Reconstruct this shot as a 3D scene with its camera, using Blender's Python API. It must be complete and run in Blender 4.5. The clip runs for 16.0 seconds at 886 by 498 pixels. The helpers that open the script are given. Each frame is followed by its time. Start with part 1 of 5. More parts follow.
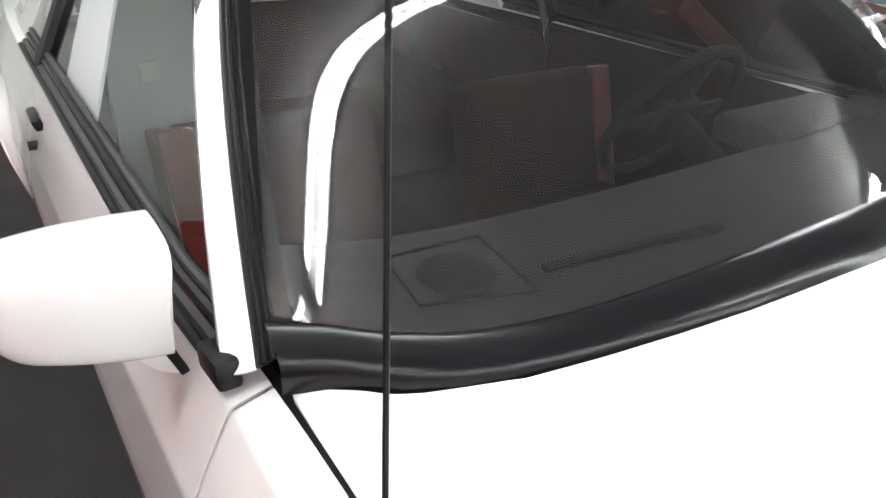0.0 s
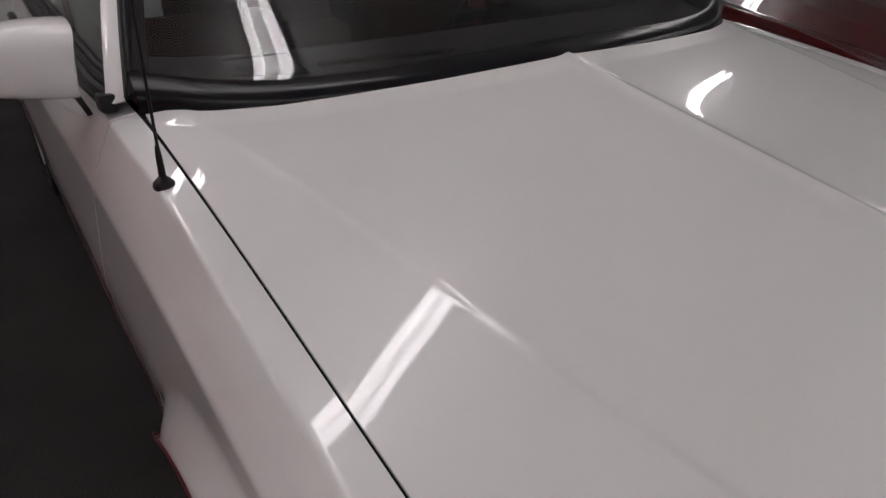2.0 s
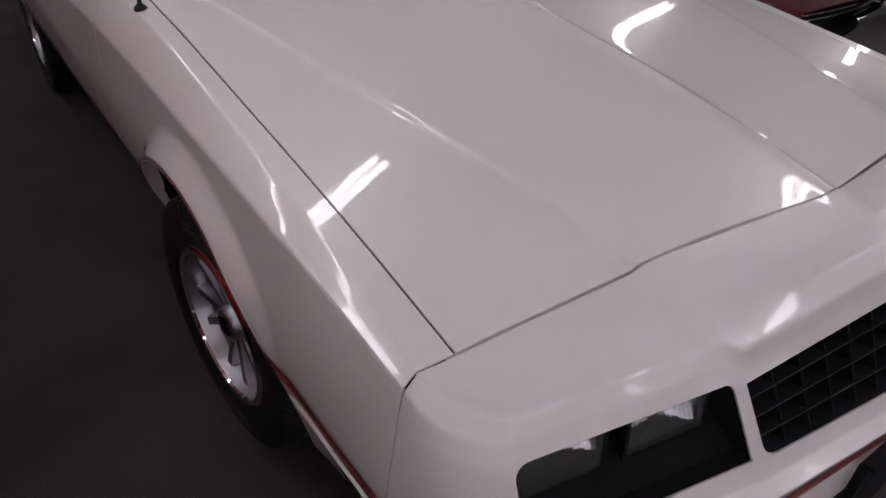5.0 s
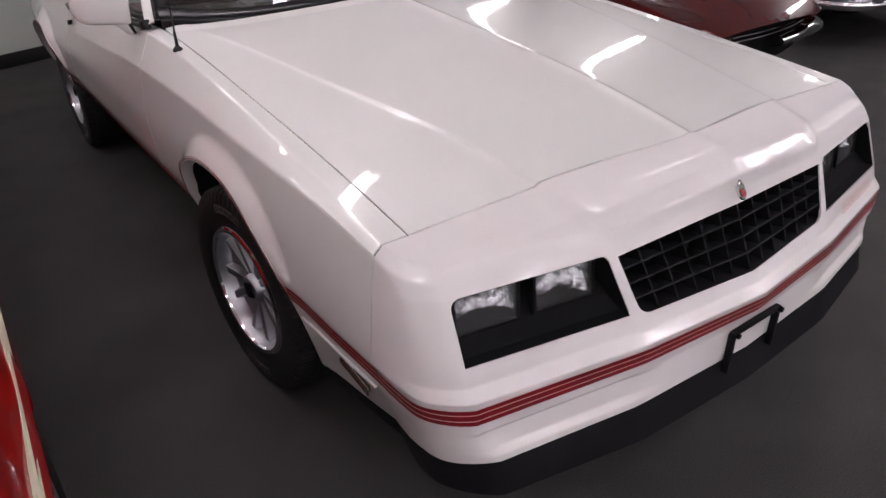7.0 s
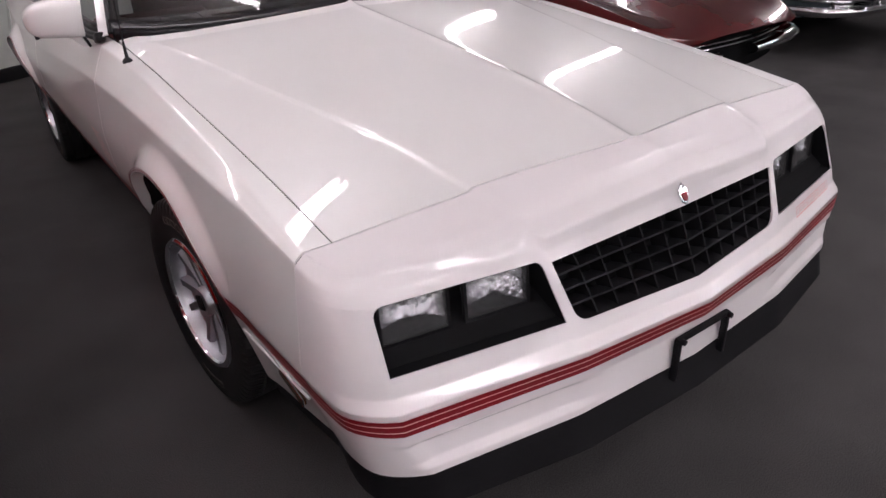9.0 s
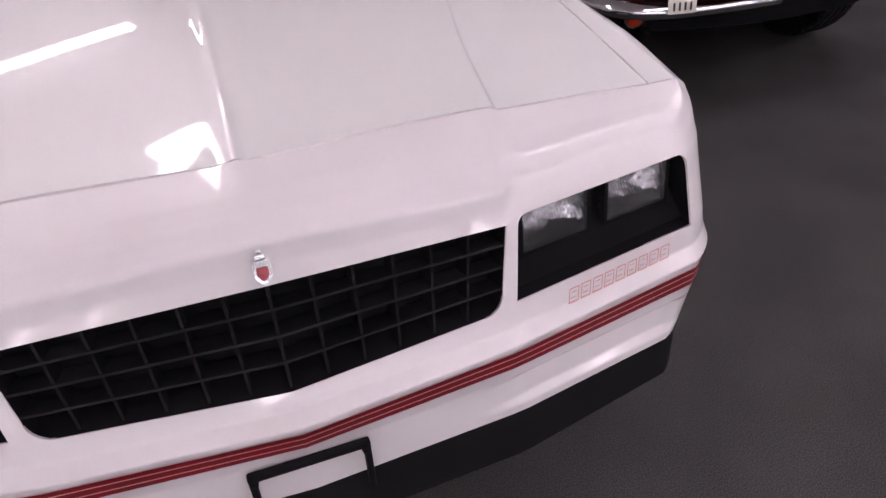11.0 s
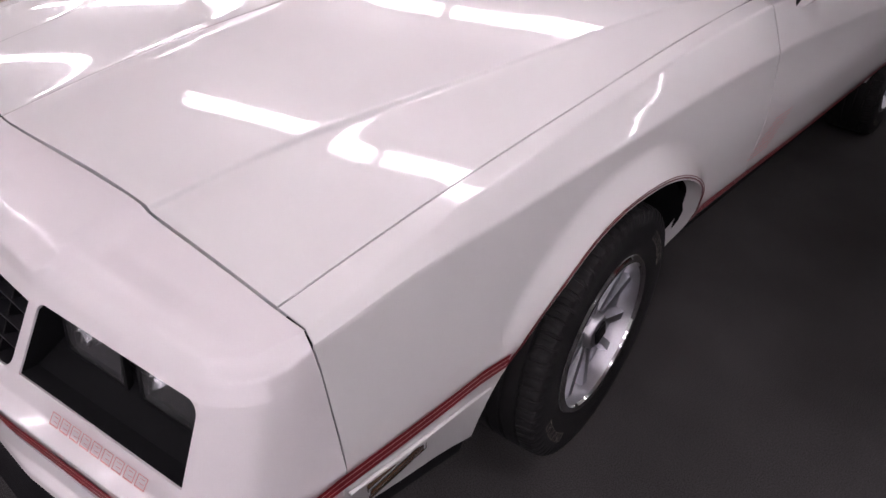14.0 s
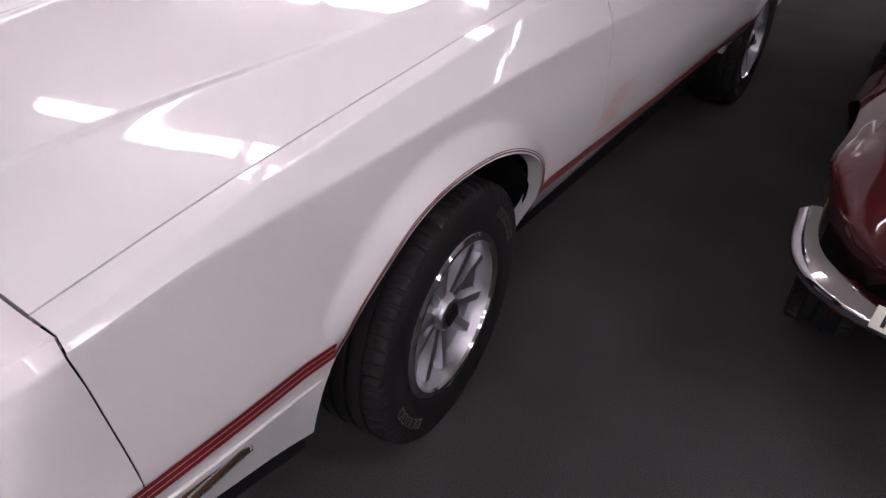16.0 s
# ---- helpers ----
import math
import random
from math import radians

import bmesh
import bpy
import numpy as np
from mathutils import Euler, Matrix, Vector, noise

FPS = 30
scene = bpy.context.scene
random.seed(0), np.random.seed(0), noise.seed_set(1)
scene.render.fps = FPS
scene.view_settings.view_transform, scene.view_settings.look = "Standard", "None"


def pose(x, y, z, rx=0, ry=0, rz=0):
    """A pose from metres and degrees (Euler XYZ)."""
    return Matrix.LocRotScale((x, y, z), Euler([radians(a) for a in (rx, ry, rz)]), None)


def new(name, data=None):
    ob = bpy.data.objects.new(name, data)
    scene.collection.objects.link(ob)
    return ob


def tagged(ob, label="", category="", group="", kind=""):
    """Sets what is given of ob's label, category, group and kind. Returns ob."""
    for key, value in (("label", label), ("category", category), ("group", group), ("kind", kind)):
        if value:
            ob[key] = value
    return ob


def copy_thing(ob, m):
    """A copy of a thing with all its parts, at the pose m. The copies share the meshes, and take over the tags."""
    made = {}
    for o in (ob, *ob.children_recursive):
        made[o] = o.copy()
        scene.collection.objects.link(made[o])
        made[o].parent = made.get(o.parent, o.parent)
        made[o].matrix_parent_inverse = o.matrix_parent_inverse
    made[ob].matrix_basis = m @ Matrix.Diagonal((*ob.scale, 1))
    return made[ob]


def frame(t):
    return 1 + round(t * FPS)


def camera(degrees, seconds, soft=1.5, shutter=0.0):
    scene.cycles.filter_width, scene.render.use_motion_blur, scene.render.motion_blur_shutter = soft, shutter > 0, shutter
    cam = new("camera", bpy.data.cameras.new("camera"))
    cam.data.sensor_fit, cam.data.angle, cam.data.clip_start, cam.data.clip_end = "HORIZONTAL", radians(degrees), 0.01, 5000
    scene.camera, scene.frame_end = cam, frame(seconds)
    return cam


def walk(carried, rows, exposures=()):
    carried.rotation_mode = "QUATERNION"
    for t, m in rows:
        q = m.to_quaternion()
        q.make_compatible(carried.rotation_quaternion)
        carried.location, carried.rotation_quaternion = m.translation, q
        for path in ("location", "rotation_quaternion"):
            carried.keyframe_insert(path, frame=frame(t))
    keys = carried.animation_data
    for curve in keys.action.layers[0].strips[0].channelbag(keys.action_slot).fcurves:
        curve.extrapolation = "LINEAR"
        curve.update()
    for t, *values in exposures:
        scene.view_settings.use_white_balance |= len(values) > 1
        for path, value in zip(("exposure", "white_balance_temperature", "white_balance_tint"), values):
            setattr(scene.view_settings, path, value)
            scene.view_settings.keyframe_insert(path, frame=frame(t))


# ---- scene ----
# seconds, place in metres, turn in degrees
ROWS = [
    (0, -0.9397, 0.2255, 1.4394, 60.9316, -2.414, -34.0008),
    (0.5, -0.9154, 0.0157, 1.4726, 62.1832, -0.9586, -33.9811),
    (1, -0.9893, -0.1536, 1.4398, 62.8266, -1.7986, -36.6825),
    (1.5, -0.9924, -0.3071, 1.4102, 61.4418, -1.673, -37.4263),
    (2, -0.9716, -0.4725, 1.4078, 58.965, -1.504, -33.925),
    (2.5, -1.0138, -0.6314, 1.4118, 58.243, -0.978, -31.028),
    (3, -1.0677, -0.7835, 1.4203, 58.034, -3.342, -32.063),
    (3.5, -1.0761, -0.9491, 1.4583, 57.355, -1.821, -33.183),
    (4, -1.0742, -1.1216, 1.4365, 58.981, -2.081, -31.166),
    (4.5, -1.1126, -1.1905, 1.4527, 58.382, -0.65, -31.054),
    (5, -1.1621, -1.2501, 1.4481, 55.154, -1.843, -34.803),
    (5.2, -1.1689, -1.318, 1.4446, 55.31, -1.737, -35.804),
    (7.3, -1.3854, -1.7438, 1.4656, 60.76, 1.853, -35.753),
    (7.5, -1.3862, -1.7484, 1.4673, 60.973, 1.72, -35.839),
    (8, -1.3901, -1.7653, 1.4615, 61.762, 1.714, -36.22),
    (8.2, -1.3956, -1.7724, 1.4626, 61.915, 1.844, -36.485),
    (10.3, -0.5189, -1.8127, 1.3674, 55.249, 2.21, -33.239),
    (10.5, -0.3722, -1.7792, 1.4011, 53.541, 1.43, -31.047),
    (11, 0.0047, -1.7663, 1.3697, 53.429, 2.389, -19.887),
    (11.5, 0.2727, -1.71, 1.3457, 52.614, 0.565, -10.681),
    (12, 0.5041, -1.5689, 1.3354, 52.764, -3.499, -7.647),
    (12.5, 0.79, -1.4224, 1.3425, 50.044, -2.64, 3.296),
    (13, 1.0632, -1.3049, 1.3717, 50.83, -3.642, 15.601),
    (13.5, 1.1822, -1.1456, 1.3943, 49.107, -8.336, 31.149),
    (14, 1.3956, -1.1219, 1.4283, 55.346, -2.035, 42.981),
    (14.5, 1.5411, -1.1799, 1.4681, 60.542, -2.932, 46.139),
    (15, 1.55, -1.2009, 1.4601, 60.716, -3.576, 43.922),
    (15.5, 1.5231, -1.1802, 1.4476, 59.028, -4.312, 42.232),
    (16, 1.5221, -0.9774, 1.396, 54.969, -2.284, 35.422),
]
# seconds, stops, kelvin, tint
EXPOSURES = [(0, 1.40, 6150, 6), (0.5, 0.73, 6200, 8), (1.0, 0.2, 6300, 11), (1.5, -0.37, 6350, 14), (2.5, -0.63, 6350, 16), (3.5, -0.52, 6350, 18), (5.0, -0.46, 6300, 22), (7.5, 0.40, 6350, 20), (8.2, 0.42, 6350, 20), (10.5, 0.40, 6300, 28), (11.5, 0.22, 6300, 30), (12.4, 0.22, 6300, 29), (13.4, 0.62, 6350, 27), (14.5, 0.08, 6250, 28), (15.5, 0.02, 6250, 28), (16.0, 0.34, 6250, 26)]
TUBE_POWER = 14.6
MAROON_TURN = 0.0
RED_X, RED_Y = -2.335, -1.45
# centres of pairs of battens, along the wall and out from it;
# the unseen pair at (-4.4, -0.5) is added to brighten floor and far hood
LAMP_PAIRS = [(x, y) for y, xs in ((-0.5, (-7.4, -4.4, 4.1)), (-2.35, (-6.2, -1.75, 4.1)), (-4.2, (-7.3, -1.52, 4.3)), (-6.3, (-7.3, -4.4, 1.3, 7.1)), (-8.3, (-7.3, -4.4, -1.5, 1.4, 4.3)), (-10.3, (-7.3, -4.4, -1.5, 1.3)), (-12.4, (-7.3, -4.4, -1.5, 1.4, 4.3))) for x in xs]
LAMPS = [(x + s * 0.68, y, 1.33) for x, y in LAMP_PAIRS for s in (-1, 1)]

cam = camera(65.68, 16.0, soft=1.5)
walk(cam, [(r[0], pose(*r[1:])) for r in ROWS], EXPOSURES)

# ---- light ----
world = bpy.data.worlds.new("room_air")
scene.world = world
world.use_nodes = True
world.node_tree.nodes["Background"].inputs[0].default_value = (0.6, 0.62, 0.65, 1)
world.node_tree.nodes["Background"].inputs[1].default_value = 0.02

ROOM_TURN = 22.0
CEILING = 2.75


# ---- materials ----
def mat(name, colour, rough=0.5, metal=0.0, coat=0.0, spec=0.5, grain=0.0, grain_scale=200.0, blotch=0.0, blotch_scale=3.0, bump=0.0, bump_scale=300.0, trans=0.0, emit=0.0, ior=1.45, coat_rough=0.03):
    m = bpy.data.materials.new(name)
    m.use_nodes = True
    nt = m.node_tree
    b = nt.nodes["Principled BSDF"]
    b.inputs["Base Color"].default_value = (*colour, 1)
    b.inputs["Roughness"].default_value = rough
    b.inputs["Metallic"].default_value = metal
    b.inputs["Coat Weight"].default_value = coat
    b.inputs["Coat Roughness"].default_value = coat_rough
    b.inputs["Specular IOR Level"].default_value = spec
    b.inputs["Transmission Weight"].default_value = trans
    b.inputs["IOR"].default_value = ior
    if emit:
        b.inputs["Emission Color"].default_value = (*colour, 1)
        b.inputs["Emission Strength"].default_value = emit
    co = nt.nodes.new("ShaderNodeTexCoord")
    last = None
    for amount, size, detail in ((grain, grain_scale, 2.0), (blotch, blotch_scale, 4.0)):
        if not amount:
            continue
        n = nt.nodes.new("ShaderNodeTexNoise")
        n.inputs["Scale"].default_value = size
        n.inputs["Detail"].default_value = detail
        nt.links.new(co.outputs["Object"], n.inputs["Vector"])
        r = nt.nodes.new("ShaderNodeMapRange")
        r.inputs["From Min"].default_value, r.inputs["From Max"].default_value = 0.3, 0.7
        r.inputs["To Min"].default_value, r.inputs["To Max"].default_value = 1 - amount, 1 + amount
        nt.links.new(n.outputs["Fac"], r.inputs["Value"])
        v = nt.nodes.new("ShaderNodeVectorMath")
        v.operation = "SCALE"
        if last is None:
            v.inputs[0].default_value = colour
        else:
            nt.links.new(last, v.inputs[0])
        nt.links.new(r.outputs["Result"], v.inputs["Scale"])
        last = v.outputs["Vector"]
    if last is not None:
        nt.links.new(last, b.inputs["Base Color"])
    if bump:
        n = nt.nodes.new("ShaderNodeTexNoise")
        n.inputs["Scale"].default_value = bump_scale
        n.inputs["Detail"].default_value = 3.0
        nt.links.new(co.outputs["Object"], n.inputs["Vector"])
        k = nt.nodes.new("ShaderNodeBump")
        k.inputs["Strength"].default_value = bump
        k.inputs["Distance"].default_value = 0.002
        nt.links.new(n.outputs["Fac"], k.inputs["Height"])
        nt.links.new(k.outputs["Normal"], b.inputs["Normal"])
    return m


WHITE = mat("white_paint", (0.79, 0.775, 0.77), 0.36, coat=1.0, spec=0.4, grain=0.012, grain_scale=900, blotch=0.02, blotch_scale=2.5)
BUMPER_WHITE = mat("white_urethane", (0.79, 0.748, 0.760), 0.38, coat=0.8, coat_rough=0.045, grain=0.015, grain_scale=700, blotch=0.02, blotch_scale=3)
MAROON = mat("maroon_paint", (0.060, 0.0042, 0.0052), 0.35, coat=1.0, spec=0.05, blotch=0.15, blotch_scale=3)
RED = mat("red_paint", (0.31, 0.006, 0.0045), 0.35, coat=1.0, spec=0.05, blotch=0.06, blotch_scale=3)
PALE_BLUE = mat("pale_blue_grey_paint", (0.16, 0.22, 0.235), 0.35, coat=1.0, spec=0.05, blotch=0.08)
CHROME = mat("chrome", (0.75, 0.75, 0.77), 0.08, metal=1.0, blotch=0.05, blotch_scale=9)
ALLOY = mat("cast_aluminium", (0.47, 0.47, 0.50), 0.38, metal=1.0, grain=0.06, grain_scale=400, blotch=0.08, blotch_scale=14, bump=0.05)
RUBBER = mat("tyre_rubber", (0.015, 0.0145, 0.015), 0.6, spec=0.3, grain=0.15, grain_scale=350, blotch=0.2, blotch_scale=8, bump=0.3, bump_scale=500)
BLACK = mat("black_plastic", (0.011, 0.0105, 0.012), 0.6, spec=0.12, grain=0.1, grain_scale=600, blotch=0.15, blotch_scale=6, bump=0.1, bump_scale=700)
MATTE_BLACK = mat("underbody_black", (0.009, 0.009, 0.010), 0.85, spec=0.12, blotch=0.2)
COWL = mat("satin_black_cowl", (0.006, 0.006, 0.008), 0.24, spec=0.4, grain=0.08, grain_scale=500, blotch=0.1)
TRIM = mat("black_rubber_trim", (0.007, 0.007, 0.008), 0.38, spec=0.35, blotch=0.15, blotch_scale=9)
SEAL = mat("grey_seal", (0.035, 0.035, 0.037), 0.5, blotch=0.1)
DASH = mat("grey_vinyl_dash", (0.021, 0.020, 0.022), 0.65, spec=0.2, grain=0.15, grain_scale=500, blotch=0.12, bump=0.25, bump_scale=600)
# burgundy taken down to near black, with the cabin's shade in the colour
SHADED_CLOTH = mat("shaded_burgundy_cloth", (0.016, 0.004, 0.004), 0.9, spec=0.08, grain=0.2, grain_scale=500, blotch=0.12, bump=0.3)
# brighter burgundy for seat sides, with light through the door window painted in
LIT_VINYL = mat("lit_burgundy_vinyl", (0.090, 0.020, 0.019), 0.5, spec=0.3, grain=0.08, grain_scale=400, blotch=0.12, blotch_scale=7, bump=0.15, bump_scale=400)
PIPING = mat("pale_piping", (0.20, 0.14, 0.13), 0.6, grain=0.1)
BELT = mat("belt_webbing", (0.02, 0.018, 0.018), 0.8, grain=0.2)
STRIPE_DARK = mat("dark_red_stripe", (0.21, 0.006, 0.012), 0.45, spec=0.25, grain=0.05)
STRIPE_LIGHT = mat("light_red_stripe", (0.80, 0.48, 0.45), 0.35, coat=0.5, grain=0.05)
PINSTRIPE = mat("thin_dark_red_line", (0.12, 0.010, 0.014), 0.4, grain=0.05)
LETTER = mat("faded_red_decal", (0.66, 0.30, 0.29), 0.4, grain=0.08, grain_scale=300)
AMBER = mat("amber_lens", (0.34, 0.030, 0.008), 0.15, coat=0.5, blotch=0.1, blotch_scale=40)
MARKER = mat("amber_brown_marker", (0.10, 0.05, 0.026), 0.2, coat=0.6, blotch=0.1, blotch_scale=40)
RAISED = mat("raised_letter_rubber", (0.13, 0.118, 0.10), 0.7, grain=0.2, grain_scale=300)
RED_ENAMEL = mat("red_enamel", (0.28, 0.03, 0.04), 0.25, coat=0.6, blotch=0.2, blotch_scale=120)
GOLD = mat("gold_line", (0.42, 0.26, 0.08), 0.5, grain=0.1)
IVORY = mat("ivory_pinstripe", (0.6, 0.55, 0.42), 0.4, grain=0.05)
PLATE = mat("off_white_plate", (0.7, 0.68, 0.6), 0.45, blotch=0.06, blotch_scale=20)
INK = mat("black_ink", (0.02, 0.02, 0.02), 0.5, blotch=0.1)
GREEN_LABEL = mat("green_label", (0.08, 0.30, 0.20), 0.5, grain=0.06)
ORANGE_LABEL = mat("orange_label", (0.50, 0.20, 0.12), 0.5, grain=0.06)
PALE_LABEL = mat("pale_label", (0.45, 0.47, 0.42), 0.5, grain=0.05)
MIRROR = mat("mirror_glass", (0.9, 0.9, 0.9), 0.02, metal=1.0)
REFLECTOR = mat("headlamp_reflector", (0.44, 0.44, 0.46), 0.20, metal=1.0, blotch=0.06, blotch_scale=60)
FLOOR = mat("charcoal_carpet", (0.061, 0.058, 0.058), 0.95, grain=0.60, grain_scale=330, blotch=0.18, blotch_scale=2.2, bump=0.10, bump_scale=1600, spec=0.1)
WALL = mat("grey_green_wall_paint", (0.52, 0.545, 0.51), 0.7, grain=0.02, grain_scale=120, blotch=0.04, blotch_scale=0.8, bump=0.08, bump_scale=150)
CEIL = mat("ceiling_tile", (0.70, 0.69, 0.66), 0.9, grain=0.06, grain_scale=160, blotch=0.03, bump=0.2)
BASE = mat("black_baseboard", (0.012, 0.012, 0.013), 0.5, blotch=0.1)
FIXTURE = mat("white_enamel_fixture", (0.75, 0.75, 0.74), 0.4, blotch=0.03)
TUBE = mat("fluorescent_tube", (1.0, 0.97, 0.95), 0.4, emit=TUBE_POWER)


def glass(name, tint, rough=0.0, bumpy=0.0, haze=0.0, ior=1.5):
    """Thin pane: mirror-like gloss over a tinted see-through sheet."""
    m = bpy.data.materials.new(name)
    m.use_nodes = True
    nt = m.node_tree
    nt.nodes.clear()
    out = nt.nodes.new("ShaderNodeOutputMaterial")
    mix = nt.nodes.new("ShaderNodeMixShader")
    fr = nt.nodes.new("ShaderNodeFresnel")
    fr.inputs["IOR"].default_value = ior
    tr = nt.nodes.new("ShaderNodeBsdfTransparent")
    tr.inputs[0].default_value = (*tint, 1)
    gl = nt.nodes.new("ShaderNodeBsdfGlossy")
    gl.inputs["Roughness"].default_value = rough
    gl.inputs[0].default_value = (1, 1, 1, 1)
    nt.links.new(fr.outputs[0], mix.inputs[0])
    if haze:
        # an even share of pale diffuse mixed into the see-through sheet
        df = nt.nodes.new("ShaderNodeBsdfDiffuse")
        df.inputs[0].default_value = (0.8, 0.8, 0.82, 1)
        haze_mix = nt.nodes.new("ShaderNodeMixShader")
        haze_mix.inputs[0].default_value = haze
        nt.links.new(tr.outputs[0], haze_mix.inputs[1])
        nt.links.new(df.outputs[0], haze_mix.inputs[2])
        nt.links.new(haze_mix.outputs[0], mix.inputs[1])
    else:
        nt.links.new(tr.outputs[0], mix.inputs[1])
    nt.links.new(gl.outputs[0], mix.inputs[2])
    nt.links.new(mix.outputs[0], out.inputs[0])
    if bumpy:
        co = nt.nodes.new("ShaderNodeTexCoord")
        w = nt.nodes.new("ShaderNodeTexWave")
        w.inputs["Scale"].default_value = 45
        k = nt.nodes.new("ShaderNodeBump")
        k.inputs["Strength"].default_value = bumpy
        k.inputs["Distance"].default_value = 0.002
        nt.links.new(co.outputs["Object"], w.inputs["Vector"])
        nt.links.new(w.outputs["Fac"], k.inputs["Height"])
        nt.links.new(k.outputs["Normal"], gl.inputs["Normal"])
    return m


GLASS = glass("tinted_glass", (0.86, 0.88, 0.86), ior=1.52, haze=0.009)
SIDE_GLASS = glass("side_glass", (0.88, 0.90, 0.89))
LENS = glass("lamp_lens", (0.9, 0.9, 0.91), 0.05, 0.5, haze=0.07)


# ---- mesh helpers ----
def finish(bm, angle=35.0, merge=1e-5):
    if merge:
        bmesh.ops.remove_doubles(bm, verts=bm.verts, dist=merge)
    bmesh.ops.recalc_face_normals(bm, faces=bm.faces)
    limit = radians(angle)
    for f in bm.faces:
        f.smooth = True
    for e in bm.edges:
        if len(e.link_faces) == 2 and e.calc_face_angle(0.0) > limit:
            e.smooth = False


def thicken(bm, thick):
    """Gives an open skin its thickness on the inner side, seen from the middle of a car."""
    bmesh.ops.remove_doubles(bm, verts=bm.verts, dist=1e-5)
    bmesh.ops.recalc_face_normals(bm, faces=bm.faces)
    bm.normal_update()
    lean = sum(f.calc_area() * f.normal.dot(f.calc_center_median() - Vector((0, min(max(f.calc_center_median().y, 0.3), 3.0), 0.45))) for f in bm.faces)
    if lean < 0:
        bmesh.ops.reverse_faces(bm, faces=bm.faces)
    bm.normal_update()
    inner = {v: bm.verts.new(v.co - v.normal * thick) for v in list(bm.verts)}
    rim = [e for e in bm.edges if len(e.link_faces) == 1]
    old = list(bm.faces)
    for e in rim:
        a, b = e.verts
        bm.faces.new([a, b, inner[b], inner[a]])
    for f in old:
        bm.faces.new([inner[v] for v in reversed(f.verts)])


def part(name, bm, material, parent=None, label="", angle=35.0, thick=0.0, merge=1e-5):
    if thick:
        thicken(bm, thick)
    finish(bm, angle, merge)
    me = bpy.data.meshes.new(name)
    bm.to_mesh(me)
    bm.free()
    me.materials.append(material)
    ob = new(name, me)
    if parent is not None:
        ob.parent = parent
    if label:
        ob["label"] = label
    return ob


def holder(name, m=None):
    ob = new(name)
    if m is not None:
        ob.matrix_basis = m
    return ob


def sheet(rows, bm=None, skip=None, wrap=False):
    """Quads over a table of points."""
    bm = bm or bmesh.new()
    vs = [[bm.verts.new(p) for p in row] for row in rows]
    for i in range(len(vs) - 1):
        n = len(vs[i])
        for j in range(n if wrap else n - 1):
            if skip and skip(i, j):
                continue
            k = (j + 1) % n
            q = [vs[i][j], vs[i][k], vs[i + 1][k], vs[i + 1][j]]
            bm.faces.new(q)
    return bm


def box(bm, lo, hi, m=None, bevel=0.0, seg=2):
    made = bmesh.ops.create_cube(bm, size=1.0)["verts"]
    c = [(a + b) / 2 for a, b in zip(lo, hi)]
    s = [b - a for a, b in zip(lo, hi)]
    for v in made:
        v.co = Vector((v.co.x * s[0] + c[0], v.co.y * s[1] + c[1], v.co.z * s[2] + c[2]))
    if bevel:
        edges = list({e for v in made for e in v.link_edges})
        got = bmesh.ops.bevel(bm, geom=edges, offset=bevel, segments=seg, affect="EDGES", profile=0.5)
        made = list({v for f in got["faces"] for v in f.verts} | {v for v in made if v.is_valid})
    if m is not None:
        bmesh.ops.transform(bm, matrix=m, verts=made)
    return bm


def tube(bm, pts, r, seg=8, ends=True, squash=None):
    """A round bar along points; r one radius or one per point."""
    pts = [Vector(p) for p in pts]
    rs = r if isinstance(r, (list, tuple)) else [r] * len(pts)
    rings = []
    side = None
    for i, p in enumerate(pts):
        a, b = pts[max(i - 1, 0)], pts[min(i + 1, len(pts) - 1)]
        d = (b - a).normalized()
        if side is None:
            side = d.orthogonal().normalized()
            if abs(d.z) < 0.9:
                side = d.cross(Vector((0, 0, 1))).normalized()
        side = (side - d * side.dot(d)).normalized()
        up = d.cross(side)
        k = squash or (1.0, 1.0)
        rings.append([p + (side * math.cos(t) * k[0] + up * math.sin(t) * k[1]) * rs[i] for t in (2 * math.pi * q / seg for q in range(seg))])
    vs = [[bm.verts.new(c) for c in ring] for ring in rings]
    for i in range(len(vs) - 1):
        for j in range(seg):
            bm.faces.new([vs[i][j], vs[i][(j + 1) % seg], vs[i + 1][(j + 1) % seg], vs[i + 1][j]])
    if ends:
        bm.faces.new(vs[0][::-1])
        bm.faces.new(vs[-1])
    return bm


def spun(bm, profile, seg=48, axis="x"):
    """A turned shape: profile of (distance along the axis, radius)."""
    rows = []
    for q in range(seg):
        t = 2 * math.pi * q / seg
        row = []
        for d, r in profile:
            c, s = r * math.cos(t), r * math.sin(t)
            row.append((d, c, s) if axis == "x" else (c, d, s) if axis == "y" else (c, s, d))
        rows.append(row)
    rows.append(rows[0])
    return sheet(rows, bm)


def chaikin(pts, times=2):
    pts = [np.array(p, float) for p in pts]
    for _ in range(times):
        out = [pts[0]]
        for a, b in zip(pts[:-1], pts[1:]):
            out += [a * 0.75 + b * 0.25, a * 0.25 + b * 0.75]
        out.append(pts[-1])
        pts = out
    return pts


